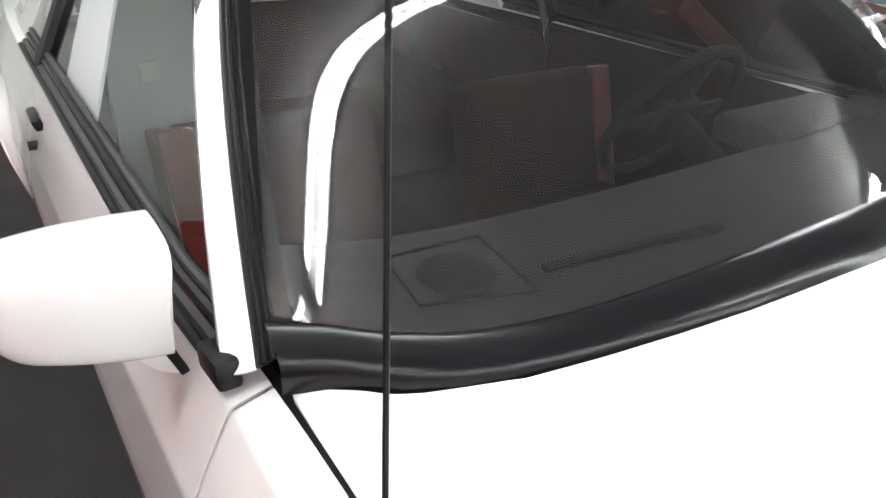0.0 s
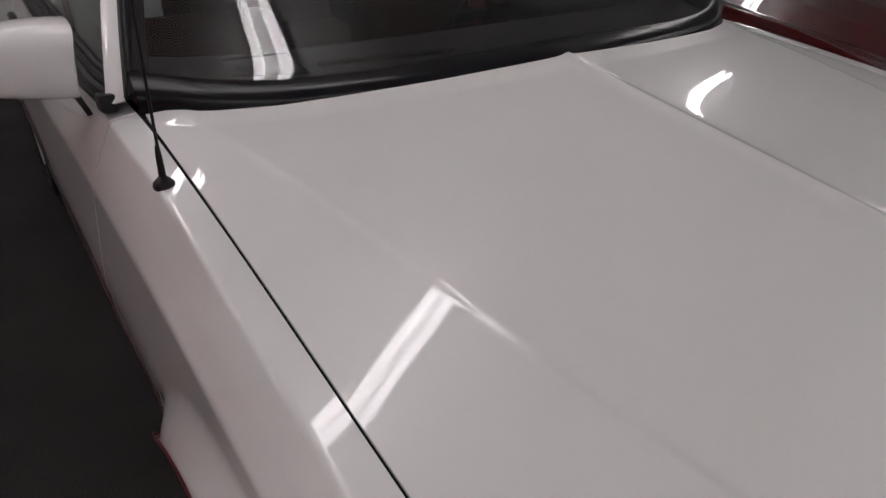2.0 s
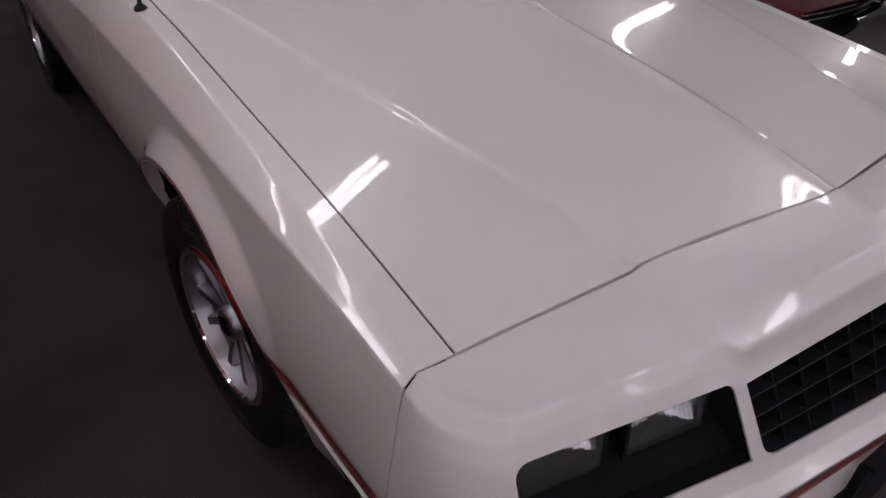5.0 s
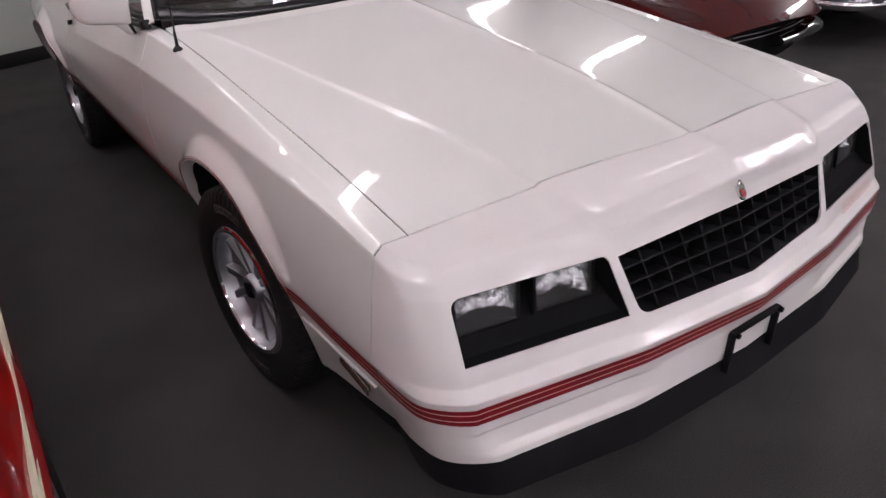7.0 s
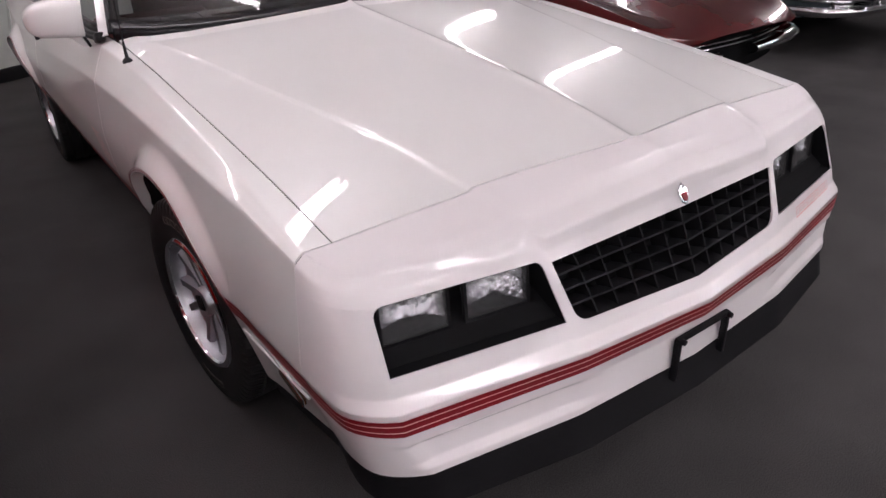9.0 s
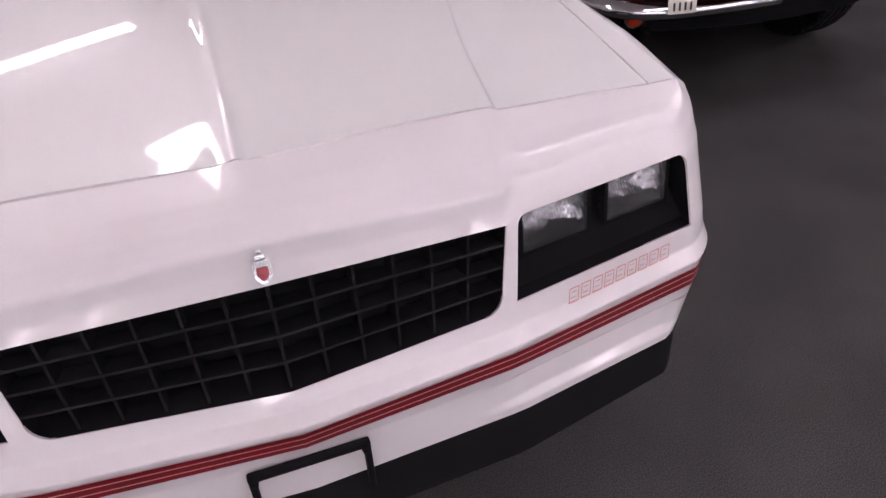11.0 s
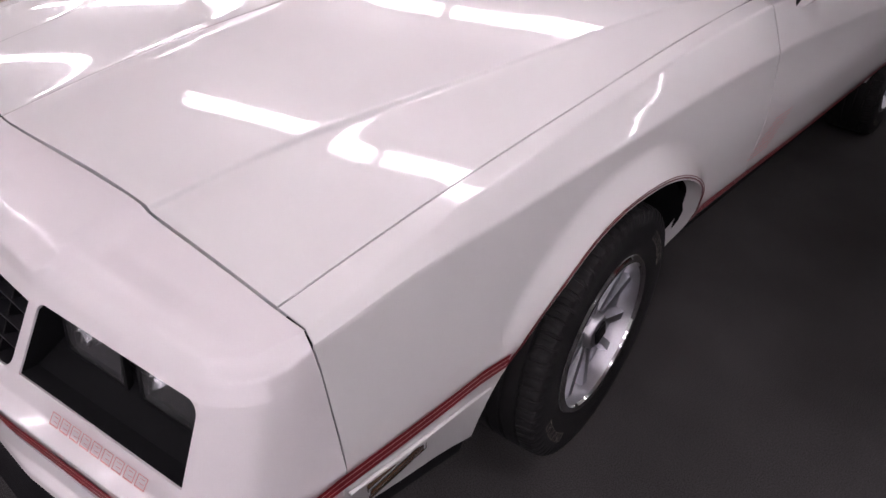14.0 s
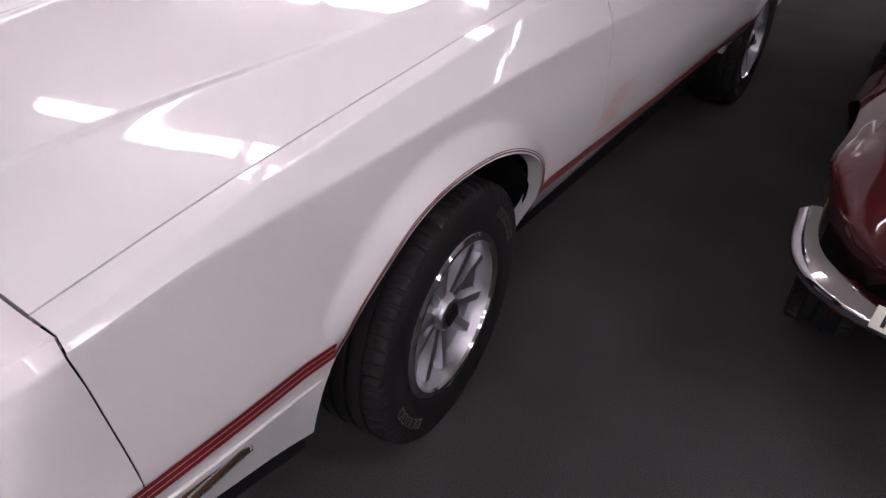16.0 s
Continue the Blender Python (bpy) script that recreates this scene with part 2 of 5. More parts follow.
def tight(pts, reach=0.02):
    """Extra points close to the inner corners, so that rounding stays small there."""
    pts = [np.array(p, float) for p in pts]
    out = [pts[0]]
    reaches = reach if isinstance(reach, tuple) else (reach,) * len(pts)
    for a, b, c, reach in zip(pts[:-2], pts[1:-1], pts[2:], reaches):
        la, lc = np.linalg.norm(a - b), np.linalg.norm(c - b)
        out += [b + (a - b) * min(0.45, reach / max(la, 1e-6)), b, b + (c - b) * min(0.45, reach / max(lc, 1e-6))]
    out.append(pts[-1])
    return out


def spline(xs, ys, x):
    """Smooth curve through a table, with no overshoot to speak of."""
    xs, ys = np.asarray(xs, float), np.asarray(ys, float)
    i = int(np.clip(np.searchsorted(xs, x) - 1, 0, len(xs) - 2))
    def slope(k):
        if k == 0:
            return (ys[1] - ys[0]) / (xs[1] - xs[0])
        if k == len(xs) - 1:
            return (ys[-1] - ys[-2]) / (xs[-1] - xs[-2])
        a, b = (ys[k] - ys[k - 1]) / (xs[k] - xs[k - 1]), (ys[k + 1] - ys[k]) / (xs[k + 1] - xs[k])
        return np.where(a * b > 0, 2 * a * b / np.where(a + b == 0, 1, a + b), 0.0) if np.ndim(a) else (2 * a * b / (a + b) if a * b > 0 else 0.0)
    h = xs[i + 1] - xs[i]
    t = min(max((x - xs[i]) / h, 0.0), 1.0)
    m0, m1 = slope(i) * h, slope(i + 1) * h
    return (2 * t**3 - 3 * t**2 + 1) * ys[i] + (t**3 - 2 * t**2 + t) * m0 + (-2 * t**3 + 3 * t**2) * ys[i + 1] + (t**3 - t**2) * m1


def mirrored(rows, sx):
    return [[(sx * p[0], p[1], p[2]) for p in row] for row in rows]


class Arch:
    """A wheel opening in a body side."""

    def __init__(self, yc, half, top, foot_z=0.2, power=2.3, zc=0.33):
        self.yc, self.half, self.top, self.power, self.zc = yc, half, top, power, zc

    def height(self, y):
        d = abs(y - self.yc) / self.half
        return None if d >= 1 else self.zc + (self.top - self.zc) * (1 - d**self.power) ** (1 / self.power)

    def columns(self):
        return [self.yc + self.half * c * k for k in (-1, 1) for c in (0.0, 0.1, 0.2, 0.29, 0.38, 0.46, 0.53, 0.6, 0.66, 0.72, 0.77, 0.81, 0.85, 0.885, 0.91, 0.935, 0.955, 0.972, 0.985, 0.994, 0.9995, 1.001)]


def arch_rise(z, flare=0.036):
    """How far a wheel arch stands out at height z: fades out towards the sill."""
    f = min(max((z - 0.50) / 0.20, 0.0), 1.0)
    return flare * (0.15 + 0.85 * f * f * (3 - 2 * f))


def arch_fade(gap):
    """The flare's cross-section: a flat lip that folds into the body side 6 cm from the opening."""
    f = min(max(1 - gap / 0.072, 0.0), 1.0)
    return f * f * (3 - 2 * f) * 0.45 + f * 0.55


def side_rows(section, y0, y1, arches, fixed, step=0.045, low=14, flare=0.036):
    """Columns of a body side from y0 to y1. section(y) gives (x, z) from the top edge down; rows from index `fixed` on are laid anew above a wheel opening."""
    ys = list(np.linspace(y0, y1, max(2, int((y1 - y0) / step) + 1)))
    for a in arches:
        ys += [c for c in a.columns() if y0 < c < y1]
    ys = sorted(set(round(float(v), 4) for v in ys))
    cols = []
    for y in ys:
        pts = section(y)
        top, rest = pts[:fixed], pts[fixed - 1:]
        floor = None
        for a in arches:
            h = a.height(y)
            floor = h if h is not None else floor
        zs = [p[1] for p in rest]
        if floor is not None and floor > zs[-1]:
            cut = []
            for p, q in zip(rest[:-1], rest[1:]):
                cut.append(p)
                if q[1] <= floor < p[1]:
                    f = (p[1] - floor) / (p[1] - q[1])
                    cut.append(p + (q - p) * f)
                    break
            rest = cut
        length = np.r_[0, np.cumsum([np.linalg.norm(q - p) for p, q in zip(rest[:-1], rest[1:])])]
        res = [np.array([np.interp(t, length, [p[k] for p in rest]) for k in (0, 1)]) for t in np.linspace(0, length[-1], low + 1)[1:]]
        col = []
        for p in list(top) + res:
            bulge = 0.0
            for a in arches:
                d = math.hypot((y - a.yc) / a.half, (p[1] - a.zc) / (a.top - a.zc)) if p[1] > a.zc - 0.1 else abs(y - a.yc) / a.half
                gap_m = (d - 1) * a.half
                bulge = max(bulge, arch_rise(p[1], flare) * arch_fade(gap_m))
            col.append((p[0] + bulge, y, p[1]))
        cols.append(col)
    return cols


# ---- room ----
R = pose(-1.1, 5.2, 0, 0, 0, ROOM_TURN)   # origin on the foot of the wall behind the white car; x along it, y out through it


def room_box(bm, lo, hi, bevel=0.0):
    return box(bm, lo, hi, R, bevel)


bm = room_box(bmesh.new(), (-9, -14, -0.1), (12, 0, 0))
bmesh.ops.subdivide_edges(bm, edges=bm.edges, cuts=3, use_grid_fill=True)
tagged(part("floor", bm, FLOOR), "dark charcoal carpeted showroom floor", "floor", kind="structure")
for nm, lo, hi in (("wall_north", (-9.2, 0, 0), (12.2, 0.2, CEILING)), ("wall_south", (-9.2, -14.2, 0), (12.2, -14, CEILING)),
                   ("wall_west", (-9.2, -14, 0), (-9, 0, CEILING)), ("wall_east", (12, -14, 0), (12.2, 0, CEILING))):
    tagged(part(nm, room_box(bmesh.new(), lo, hi), WALL), "plain pale grey-green painted wall", "wall", kind="structure")
bm = room_box(bmesh.new(), (-9.2, -14.2, CEILING), (12.2, 0.2, CEILING + 0.1))
tagged(part("ceiling", bm, CEIL), "off-white ceiling", "ceiling", kind="structure")
tagged(part("baseboard", room_box(bmesh.new(), (-9, -0.018, 0.001), (12, -0.002, 0.115), 0.004), BASE), "black rubber baseboard along the wall", "baseboard", kind="structure")


def strip_light(length=1.33):
    """A twin-tube fluorescent batten along x, hung from its top at z = 0."""
    top = holder("fluorescent_light")
    bm = box(bmesh.new(), (-length / 2, -0.062, -0.05), (length / 2, 0.062, 0), None, 0.006)
    part("batten", bm, FIXTURE, top)
    for sy in (-0.040, 0.040):
        part("tube", tube(bmesh.new(), [(-length / 2 + 0.025, sy, -0.075), (length / 2 - 0.025, sy, -0.075)], 0.019, 12), TUBE, top, "lit white tube")
        for sx in (-1, 1):
            bm = box(bmesh.new(), (sx * (length / 2 - 0.012) - 0.012, sy - 0.014, -0.098), (sx * (length / 2 - 0.012) + 0.012, sy + 0.014, -0.05), None, 0.003)
            part("tube_holder", bm, FIXTURE, top)
    return tagged(top, "white twin-tube fluorescent ceiling light, switched on", "ceiling light", "ceiling lights")


first = None
for px, py, ln in LAMPS:
    m = R @ pose(px, py, CEILING)
    if first is None:
        first = strip_light()
        first.matrix_basis = m
    else:
        copy_thing(first, m)


# ---- wheels ----
def tyre_mesh(radius, rim, width, blocks=66):
    """Tyre about the x axis, outer face at +width/2, with grooved tread blocks that run over the shoulder."""
    h, r = width / 2, radius
    half = [(h * 0.50, r), (h * 0.515, r - 0.008), (h * 0.565, r - 0.008), (h * 0.58, r), (h * 0.72, r - 0.001), (h * 0.86, r - 0.004), (h * 0.93, r - 0.010), (h * 0.965, r - 0.022), (h * 0.985, r - 0.034)]
    wall = [(h * 0.998, r - 0.042), (h * 1.0, rim + (r - rim) * 0.5), (h * 0.985, rim + 0.034), (h * 0.965, rim + 0.024), (h * 0.93, rim + 0.012), (h * 0.80, rim - 0.012)]
    mid = []
    for g in (-0.18, 0.18):
        mid += [(h * (g - 0.055), r + 0.0015), (h * (g - 0.04), r - 0.008), (h * (g + 0.04), r - 0.008), (h * (g + 0.055), r + 0.0015)]
    prof = [(-d, q) for d, q in wall[::-1]] + [(-d, q) for d, q in half[::-1]] + mid + half + wall
    first, last = len(wall), len(prof) - len(wall)
    rows = []
    steps = (0.0, 0.20, 0.25, 0.55, 0.60, 0.95)
    for q in range(blocks):
        for k, f in enumerate(steps):
            row = []
            for i, (d, pr) in enumerate(prof):
                a = abs(d) / h
                t = 2 * math.pi * (q + f) / blocks
                tread = first <= i < last
                if tread:
                    t += 0.035 * (a - 0.5) * (1 if d > 0 else -1) + (0.018 if 0.3 < a < 0.7 else 0.0)
                low = 0.0
                if tread and k in (0, 1) and a > 0.52:
                    low = 0.0 if a > 0.975 else 0.0042
                elif tread and k == 3 and 0.6 < a < 0.93:
                    low = 0.002
                row.append((d, (pr - low) * math.cos(t), (pr - low) * math.sin(t)))
            rows.append(row)
    rows.append(rows[0])
    return sheet(rows, bmesh.new())


def alloy_wheel(car, x, y, z, sx, turn, steer=0.0, tyre_r=0.33, rim_r=0.202):
    """Cast aluminium wheel with five broad vaned spokes and a black raised-letter tyre; faces sx."""
    w = holder("wheel")
    w.parent = car
    w.matrix_basis = pose(x, y, z, 0, 0, steer) @ Matrix.Diagonal((sx, 1, 1, 1)) @ pose(0, 0, 0, turn, 0, 0)
    width = 0.215
    part("tyre", tyre_mesh(tyre_r, rim_r, width), RUBBER, w, "black tyre with raised outline lettering")
    h = width / 2
    bm = spun(bmesh.new(), [(-h * 0.8, rim_r - 0.004), (-0.03, rim_r - 0.022), (h * 0.55, rim_r - 0.026), (h * 0.80, rim_r - 0.016), (h * 0.93, rim_r - 0.011), (h * 0.95, rim_r + 0.003), (h * 0.88, rim_r + 0.010)], 64)
    part("rim_barrel", bm, ALLOY, w, "cast aluminium rim")
    bm = spun(bmesh.new(), [(h * 0.90, rim_r - 0.013), (h * 0.965, rim_r - 0.010), (h * 0.975, rim_r + 0.002), (h * 0.93, rim_r + 0.008)], 64)
    part("rim_lip", bm, CHROME, w, "polished rim lip")
    # dished floor between the vanes
    bm = spun(bmesh.new(), [(h * 0.58, rim_r - 0.020), (h * 0.50, rim_r - 0.028), (h * 0.41, 0.115), (h * 0.33, 0.075), (h * 0.52, 0.050), (h * 0.52, 0.0005)], 60)
    part("wheel_disc", bm, ALLOY, w)
    # each spoke: two flat-topped ribs that open out from the hub like a V, with sloping ends
    for k in range(5):
        m = pose(0, 0, 0, 72.0 * k, 0, 0)
        bm = bmesh.new()
        for side in (-1, 1):
            rows = []
            for f in (0.0, 0.25, 0.5, 0.75, 0.90, 1.0):
                r_ = 0.044 + (rim_r - 0.018 - 0.044) * f
                c = side * (0.012 + 0.037 * f)
                base = h * (0.33 + 0.22 * f) - 0.006
                top = base + (0.036 - 0.010 * f if f < 0.95 else 0.008)
                wide = 1.0 + 0.15 * f
                rows.append([(d, c + o * wide, r_) for o, d in ((-0.0165, base), (-0.0105, top), (0.0095, top), (0.0160, base))])
            sheet(rows, bm)
        # web that joins the two ribs at the hub
        web = [[(h * 0.36 + 0.024 - 0.030 * f, q * (0.012 + 0.020 * f), 0.044 + 0.046 * f) for q in (-1, 0, 1)] for f in (0, 0.5, 1)]
        sheet(web, bm)
        bmesh.ops.transform(bm, matrix=m, verts=bm.verts)
        part("spoke", bm, ALLOY, w, angle=22)
    part("hub_cap", spun(bmesh.new(), [(h * 0.45, 0.052), (h * 0.72, 0.048), (h * 0.78, 0.042), (h * 0.80, 0.0005)], 8), ALLOY, w)
    part("cap_badge", box(bmesh.new(), (h * 0.78, -0.024, -0.024), (h * 0.86, 0.024, 0.024), None, 0.006), BLACK, w, "black square centre badge")
    bm = tube(bmesh.new(), [(h * 0.30, 0.085, -0.062), (h * 0.47, 0.085, -0.062)], 0.008, 10)
    part("valve", bm, TRIM, w)
    # raised lettering, as plain outlined bars along the side wall
    for centre in (105, 285):
        for k in range(5):
            a = radians(centre + (k - 2) * 7.0)
            bm = bmesh.new()
            for u0, u1, v0, v1 in ((-0.011, 0.011, 0.010, 0.0118), (-0.011, 0.011, -0.0118, -0.010), (-0.011, -0.0092, -0.010, 0.010), (0.0092, 0.011, -0.010, 0.010)):
                box(bm, (-0.003, u0, v0), (0.0009, u1, v1))
            bmesh.ops.transform(bm, matrix=pose(0, 0, 0, math.degrees(a), 0, 0) @ pose(h * 0.999, 0, rim_r + (tyre_r - rim_r) * 0.52), verts=bm.verts)
            part("letter_bar", bm, RAISED, w, "dull cream raised lettering")
    return w



# ---- the white coupe: shape ----
# x across (its left side positive), y from nose to tail, front axle near y = 0.07
HOOD_Y = [-0.80, -0.6, -0.4, -0.15, 0.0, 0.24, 0.45, 0.75]
HOOD_C = [0.876, 0.917, 0.949, 0.978, 0.9938, 1.0183, 1.0408, 1.071]
GAP_Y = [-0.741, -0.5, -0.3, 0.0, 0.35, 0.73]
GAP_Z = [0.834, 0.872, 0.898, 0.931, 0.968, 0.996]


def crease_x(y):
    return spline([-0.75, -0.54, -0.3, -0.15, 0.0, 0.16, 0.34, 0.54, 0.64], [0.444, 0.470, 0.520, 0.551, 0.581, 0.608, 0.642, 0.682, 0.701], y)


def hood_z(x, y):
    x = abs(x)
    c, e, xb = spline(HOOD_Y, HOOD_C, y), spline(GAP_Y, GAP_Z, min(y, 0.73)), crease_x(y)
    out = e + (c - e) * spline([-0.75, -0.3, 0.0, 0.3, 0.62], [0.29, 0.283, 0.257, 0.232, 0.19], y)
    up = out + (0.0075 - 0.0035 * min(max((y + 0.2) / 0.4, 0.0), 1.0)) * (1 - min(max((y - 0.48) / 0.14, 0.0), 1.0))
    if x > xb + 0.006:
        f = (x - xb - 0.006) / max(0.76 - xb - 0.006, 0.02)
        dish = 0.0022 * (1 - math.exp(-(x - xb - 0.006) / 0.035)) * max(1 - f, 0)
        return out + (e - out) * f - dish + 0.0012 * math.sin(math.pi * min(f, 1))
    if x > xb - 0.006:
        f = (xb + 0.006 - x) / 0.012
        return out + (up - out) * f * f * (3 - 2 * f)
    f = x / (xb - 0.006)
    ridge = 0.004 * math.exp(-(x / 0.012) ** 2) + 0.004 * math.exp(-x / 0.05)
    return c - 0.008 + ridge + (up - c + 0.008) * f + 0.0006 * math.sin(math.pi * f)


def hood_front(x):
    return spline([0, 0.385, 0.70, 0.80], [-0.796, -0.752, -0.739, -0.737], abs(x))


def hood_rear(x):
    return spline([0, 0.15, 0.3, 0.45, 0.58, 0.68, 0.73, 0.757], [0.5135, 0.5309, 0.5483, 0.5745, 0.6039, 0.648, 0.6900, 0.7152], min(abs(x), 0.768))


SIDE_Y = [-0.741, -0.5, -0.3, 0.0, 0.35, 0.73, 1.4, 2.1, 2.76, 3.4, 3.9]
SIDE = {
    "ax": [0.766, 0.766, 0.766, 0.766, 0.767, 0.772, 0.80, 0.80, 0.78, 0.74, 0.70],
    "az": [0.834, 0.872, 0.898, 0.931, 0.968, 0.994, 0.992, 0.985, 0.975, 0.955, 0.93],
    "bx": [0.824, 0.815, 0.810, 0.808, 0.808, 0.815, 0.820, 0.820, 0.81, 0.78, 0.75],
    "bz": [0.834, 0.870, 0.896, 0.930, 0.965, 0.984, 0.982, 0.972, 0.965, 0.945, 0.92],
    "cx": [0.846, 0.854, 0.857, 0.86, 0.862, 0.866, 0.872, 0.868, 0.862, 0.83, 0.79],
    "cz": [0.820, 0.852, 0.858, 0.867, 0.876, 0.876, 0.845, 0.8, 0.82, 0.84, 0.84],
    "dx": [0.85, 0.861, 0.866, 0.87, 0.874, 0.884, 0.892, 0.89, 0.888, 0.86, 0.81],
    "dz": [0.70] * 11,
    "ex": [0.857, 0.867, 0.871, 0.87, 0.868, 0.872, 0.88, 0.88, 0.882, 0.865, 0.815],
    "ez": [0.556, 0.562, 0.568, 0.560, 0.546, 0.544, 0.542, 0.541, 0.541, 0.541, 0.541],
    "fx": [0.848, 0.857, 0.861, 0.858, 0.85, 0.852, 0.856, 0.856, 0.862, 0.855, 0.81],
    "fz": [0.495, 0.502, 0.508, 0.500, 0.486, 0.484, 0.482, 0.481, 0.481, 0.481, 0.481],
    "gx": [0.8, 0.812, 0.815, 0.816, 0.800, 0.790, 0.785, 0.785, 0.79, 0.79, 0.78],
    "gz": [0.352, 0.326, 0.298, 0.30, 0.37, 0.375, 0.375, 0.375, 0.36, 0.34, 0.34],
}


def coupe_section(y):
    v = {k: spline(SIDE_Y, t, y) for k, t in SIDE.items()}
    keys = [np.array((v[k + "x"], v[k + "z"])) for k in "abcdefg"]
    # the shoulder between the two upper creases swells a little
    b, c = keys[1], keys[2]
    out = np.array((b[1] - c[1], c[0] - b[0]))
    out = out / max(np.linalg.norm(out), 1e-6)
    keys.insert(2, (b + c) / 2 + out * min(0.0010, 0.02 * np.linalg.norm(c - b)))
    pts = chaikin(tight(keys, (0.010, 0.007, 0.012, 0.011, 0.011, 0.011)), 1)
    return [keys[0] + np.array((-0.002, -0.022))] + pts


FRONT_ARCH = Arch(0.046, 0.406, 0.752, power=2.25, zc=0.35)
REAR_ARCH = Arch(2.775, 0.385, 0.735, power=2.25, zc=0.33)
ARCHES = [FRONT_ARCH, REAR_ARCH]
FIXED = 20


def side_point(y, z):
    """The outer x of the body side at y and height z, below the lower crease."""
    pts = coupe_section(y)[FIXED:]
    return float(np.interp(-z, [-p[1] for p in pts], [p[0] for p in pts]))


# nose levels: points at the centre, grille end, headlamp inner and outer ends, corner, and the seam with the wing
LEVELS = {
    "t0": [(0, -0.800, 0.872), (0.385, -0.757, 0.852), (0.41, -0.755, 0.850), (0.70, -0.744, 0.836), (0.78, -0.7425, 0.834), (0.81, -0.7415, 0.834), (0.824, -0.741, 0.834)],
    "t1": [(0, -0.872, 0.848), (0.385, -0.835, 0.822), (0.41, -0.826, 0.826), (0.72, -0.795, 0.823), (0.779, -0.778, 0.825), (0.807, -0.760, 0.830), (0.8242, -0.7413, 0.8336)],
    "t2": [(0, -0.940, 0.806), (0.385, -0.915, 0.778), (0.41, -0.896, 0.794), (0.748, -0.846, 0.804), (0.792, -0.808, 0.809), (0.813, -0.777, 0.822), (0.8245, -0.742, 0.8328)],
    "t3": [(0, -0.949, 0.783), (0.385, -0.926, 0.76), (0.41, -0.918, 0.770), (0.762, -0.860, 0.779), (0.810, -0.822, 0.786), (0.836, -0.782, 0.800), (0.846, -0.746, 0.817)],
    "f0": [(0, -0.96, 0.753), (0.385, -0.938, 0.739), (0.409, -0.93, 0.747), (0.768, -0.873, 0.754), (0.820, -0.832, 0.757), (0.842, -0.786, 0.763), (0.849, -0.737, 0.763)],
    "f1": [(0, -1.029, 0.602), (0.354, -0.994, 0.609), (0.384, -0.988, 0.618), (0.769, -0.923, 0.626), (0.832, -0.87, 0.63), (0.848, -0.8, 0.63), (0.8535, -0.721, 0.63)],
    "f2": [(0, -1.068, 0.558), (0.36, -1.032, 0.555), (0.39, -1.027, 0.555), (0.77, -0.954, 0.556), (0.843, -0.886, 0.556), (0.857, -0.803, 0.556), (0.858, -0.714, 0.556)],
    "f3": [(0, -1.050, 0.492), (0.36, -1.022, 0.492), (0.39, -1.017, 0.492), (0.77, -0.95, 0.492), (0.834, -0.882, 0.494), (0.848, -0.803, 0.495), (0.849, -0.712, 0.495)],
    "f4": [(0, -1.052, 0.394), (0.36, -1.036, 0.400), (0.39, -1.033, 0.400), (0.72, -0.972, 0.396), (0.8, -0.898, 0.385), (0.814, -0.8, 0.368), (0.804, -0.712, 0.352)],
    "d0": [(0, -1.048, 0.391), (0.36, -1.032, 0.397), (0.39, -1.029, 0.397), (0.716, -0.968, 0.393), (0.795, -0.894, 0.382), (0.809, -0.8, 0.365), (0.799, -0.714, 0.349)],
    "d1": [(0, -1.060, 0.353), (0.36, -1.043, 0.355), (0.39, -1.040, 0.355), (0.72, -0.976, 0.351), (0.799, -0.897, 0.343), (0.812, -0.8, 0.333), (0.799, -0.71, 0.322)],
    "d2": [(0, -1.075, 0.312), (0.36, -1.058, 0.312), (0.39, -1.054, 0.312), (0.72, -0.985, 0.310), (0.8, -0.89, 0.305), (0.81, -0.8, 0.298), (0.79, -0.705, 0.290)],
}
SPANS = [12, 2, 14, 6, 5, 3]       # columns between the keys


def level_curve(name):
    k = np.array(LEVELS[name], float)
    out = []
    for s, n in enumerate(SPANS):
        for q in range(n):
            t = q / n
            a, b = k[s], k[s + 1]
            if s < 2:
                p = a + (b - a) * t
            else:
                before = k[s - 1] if s > 3 else a - (k[3] - k[2]) * (1.0 if s == 2 else np.linalg.norm(b - a) / np.linalg.norm(k[3] - k[2]))
                if s == 3:
                    before = a - (k[3] - k[2]) / np.linalg.norm(k[3] - k[2]) * np.linalg.norm(b - a)
                after = k[s + 2] if s + 2 < len(k) else b + (b - a)
                if s == 2:
                    p = a + (b - a) * t
                else:
                    p = 0.5 * (2 * a + (b - before) * t + (2 * before - 5 * a + 4 * b - after) * t * t + (3 * a - before - 3 * b + after) * t**3)
            out.append(p)
    out.append(k[-1])
    return out


CURVES = {k: level_curve(k) for k in LEVELS}
NCOL = len(CURVES["t0"])
GRILLE_END, LAMP_IN, LAMP_OUT = SPANS[0], SPANS[0] + SPANS[1], sum(SPANS[:3])


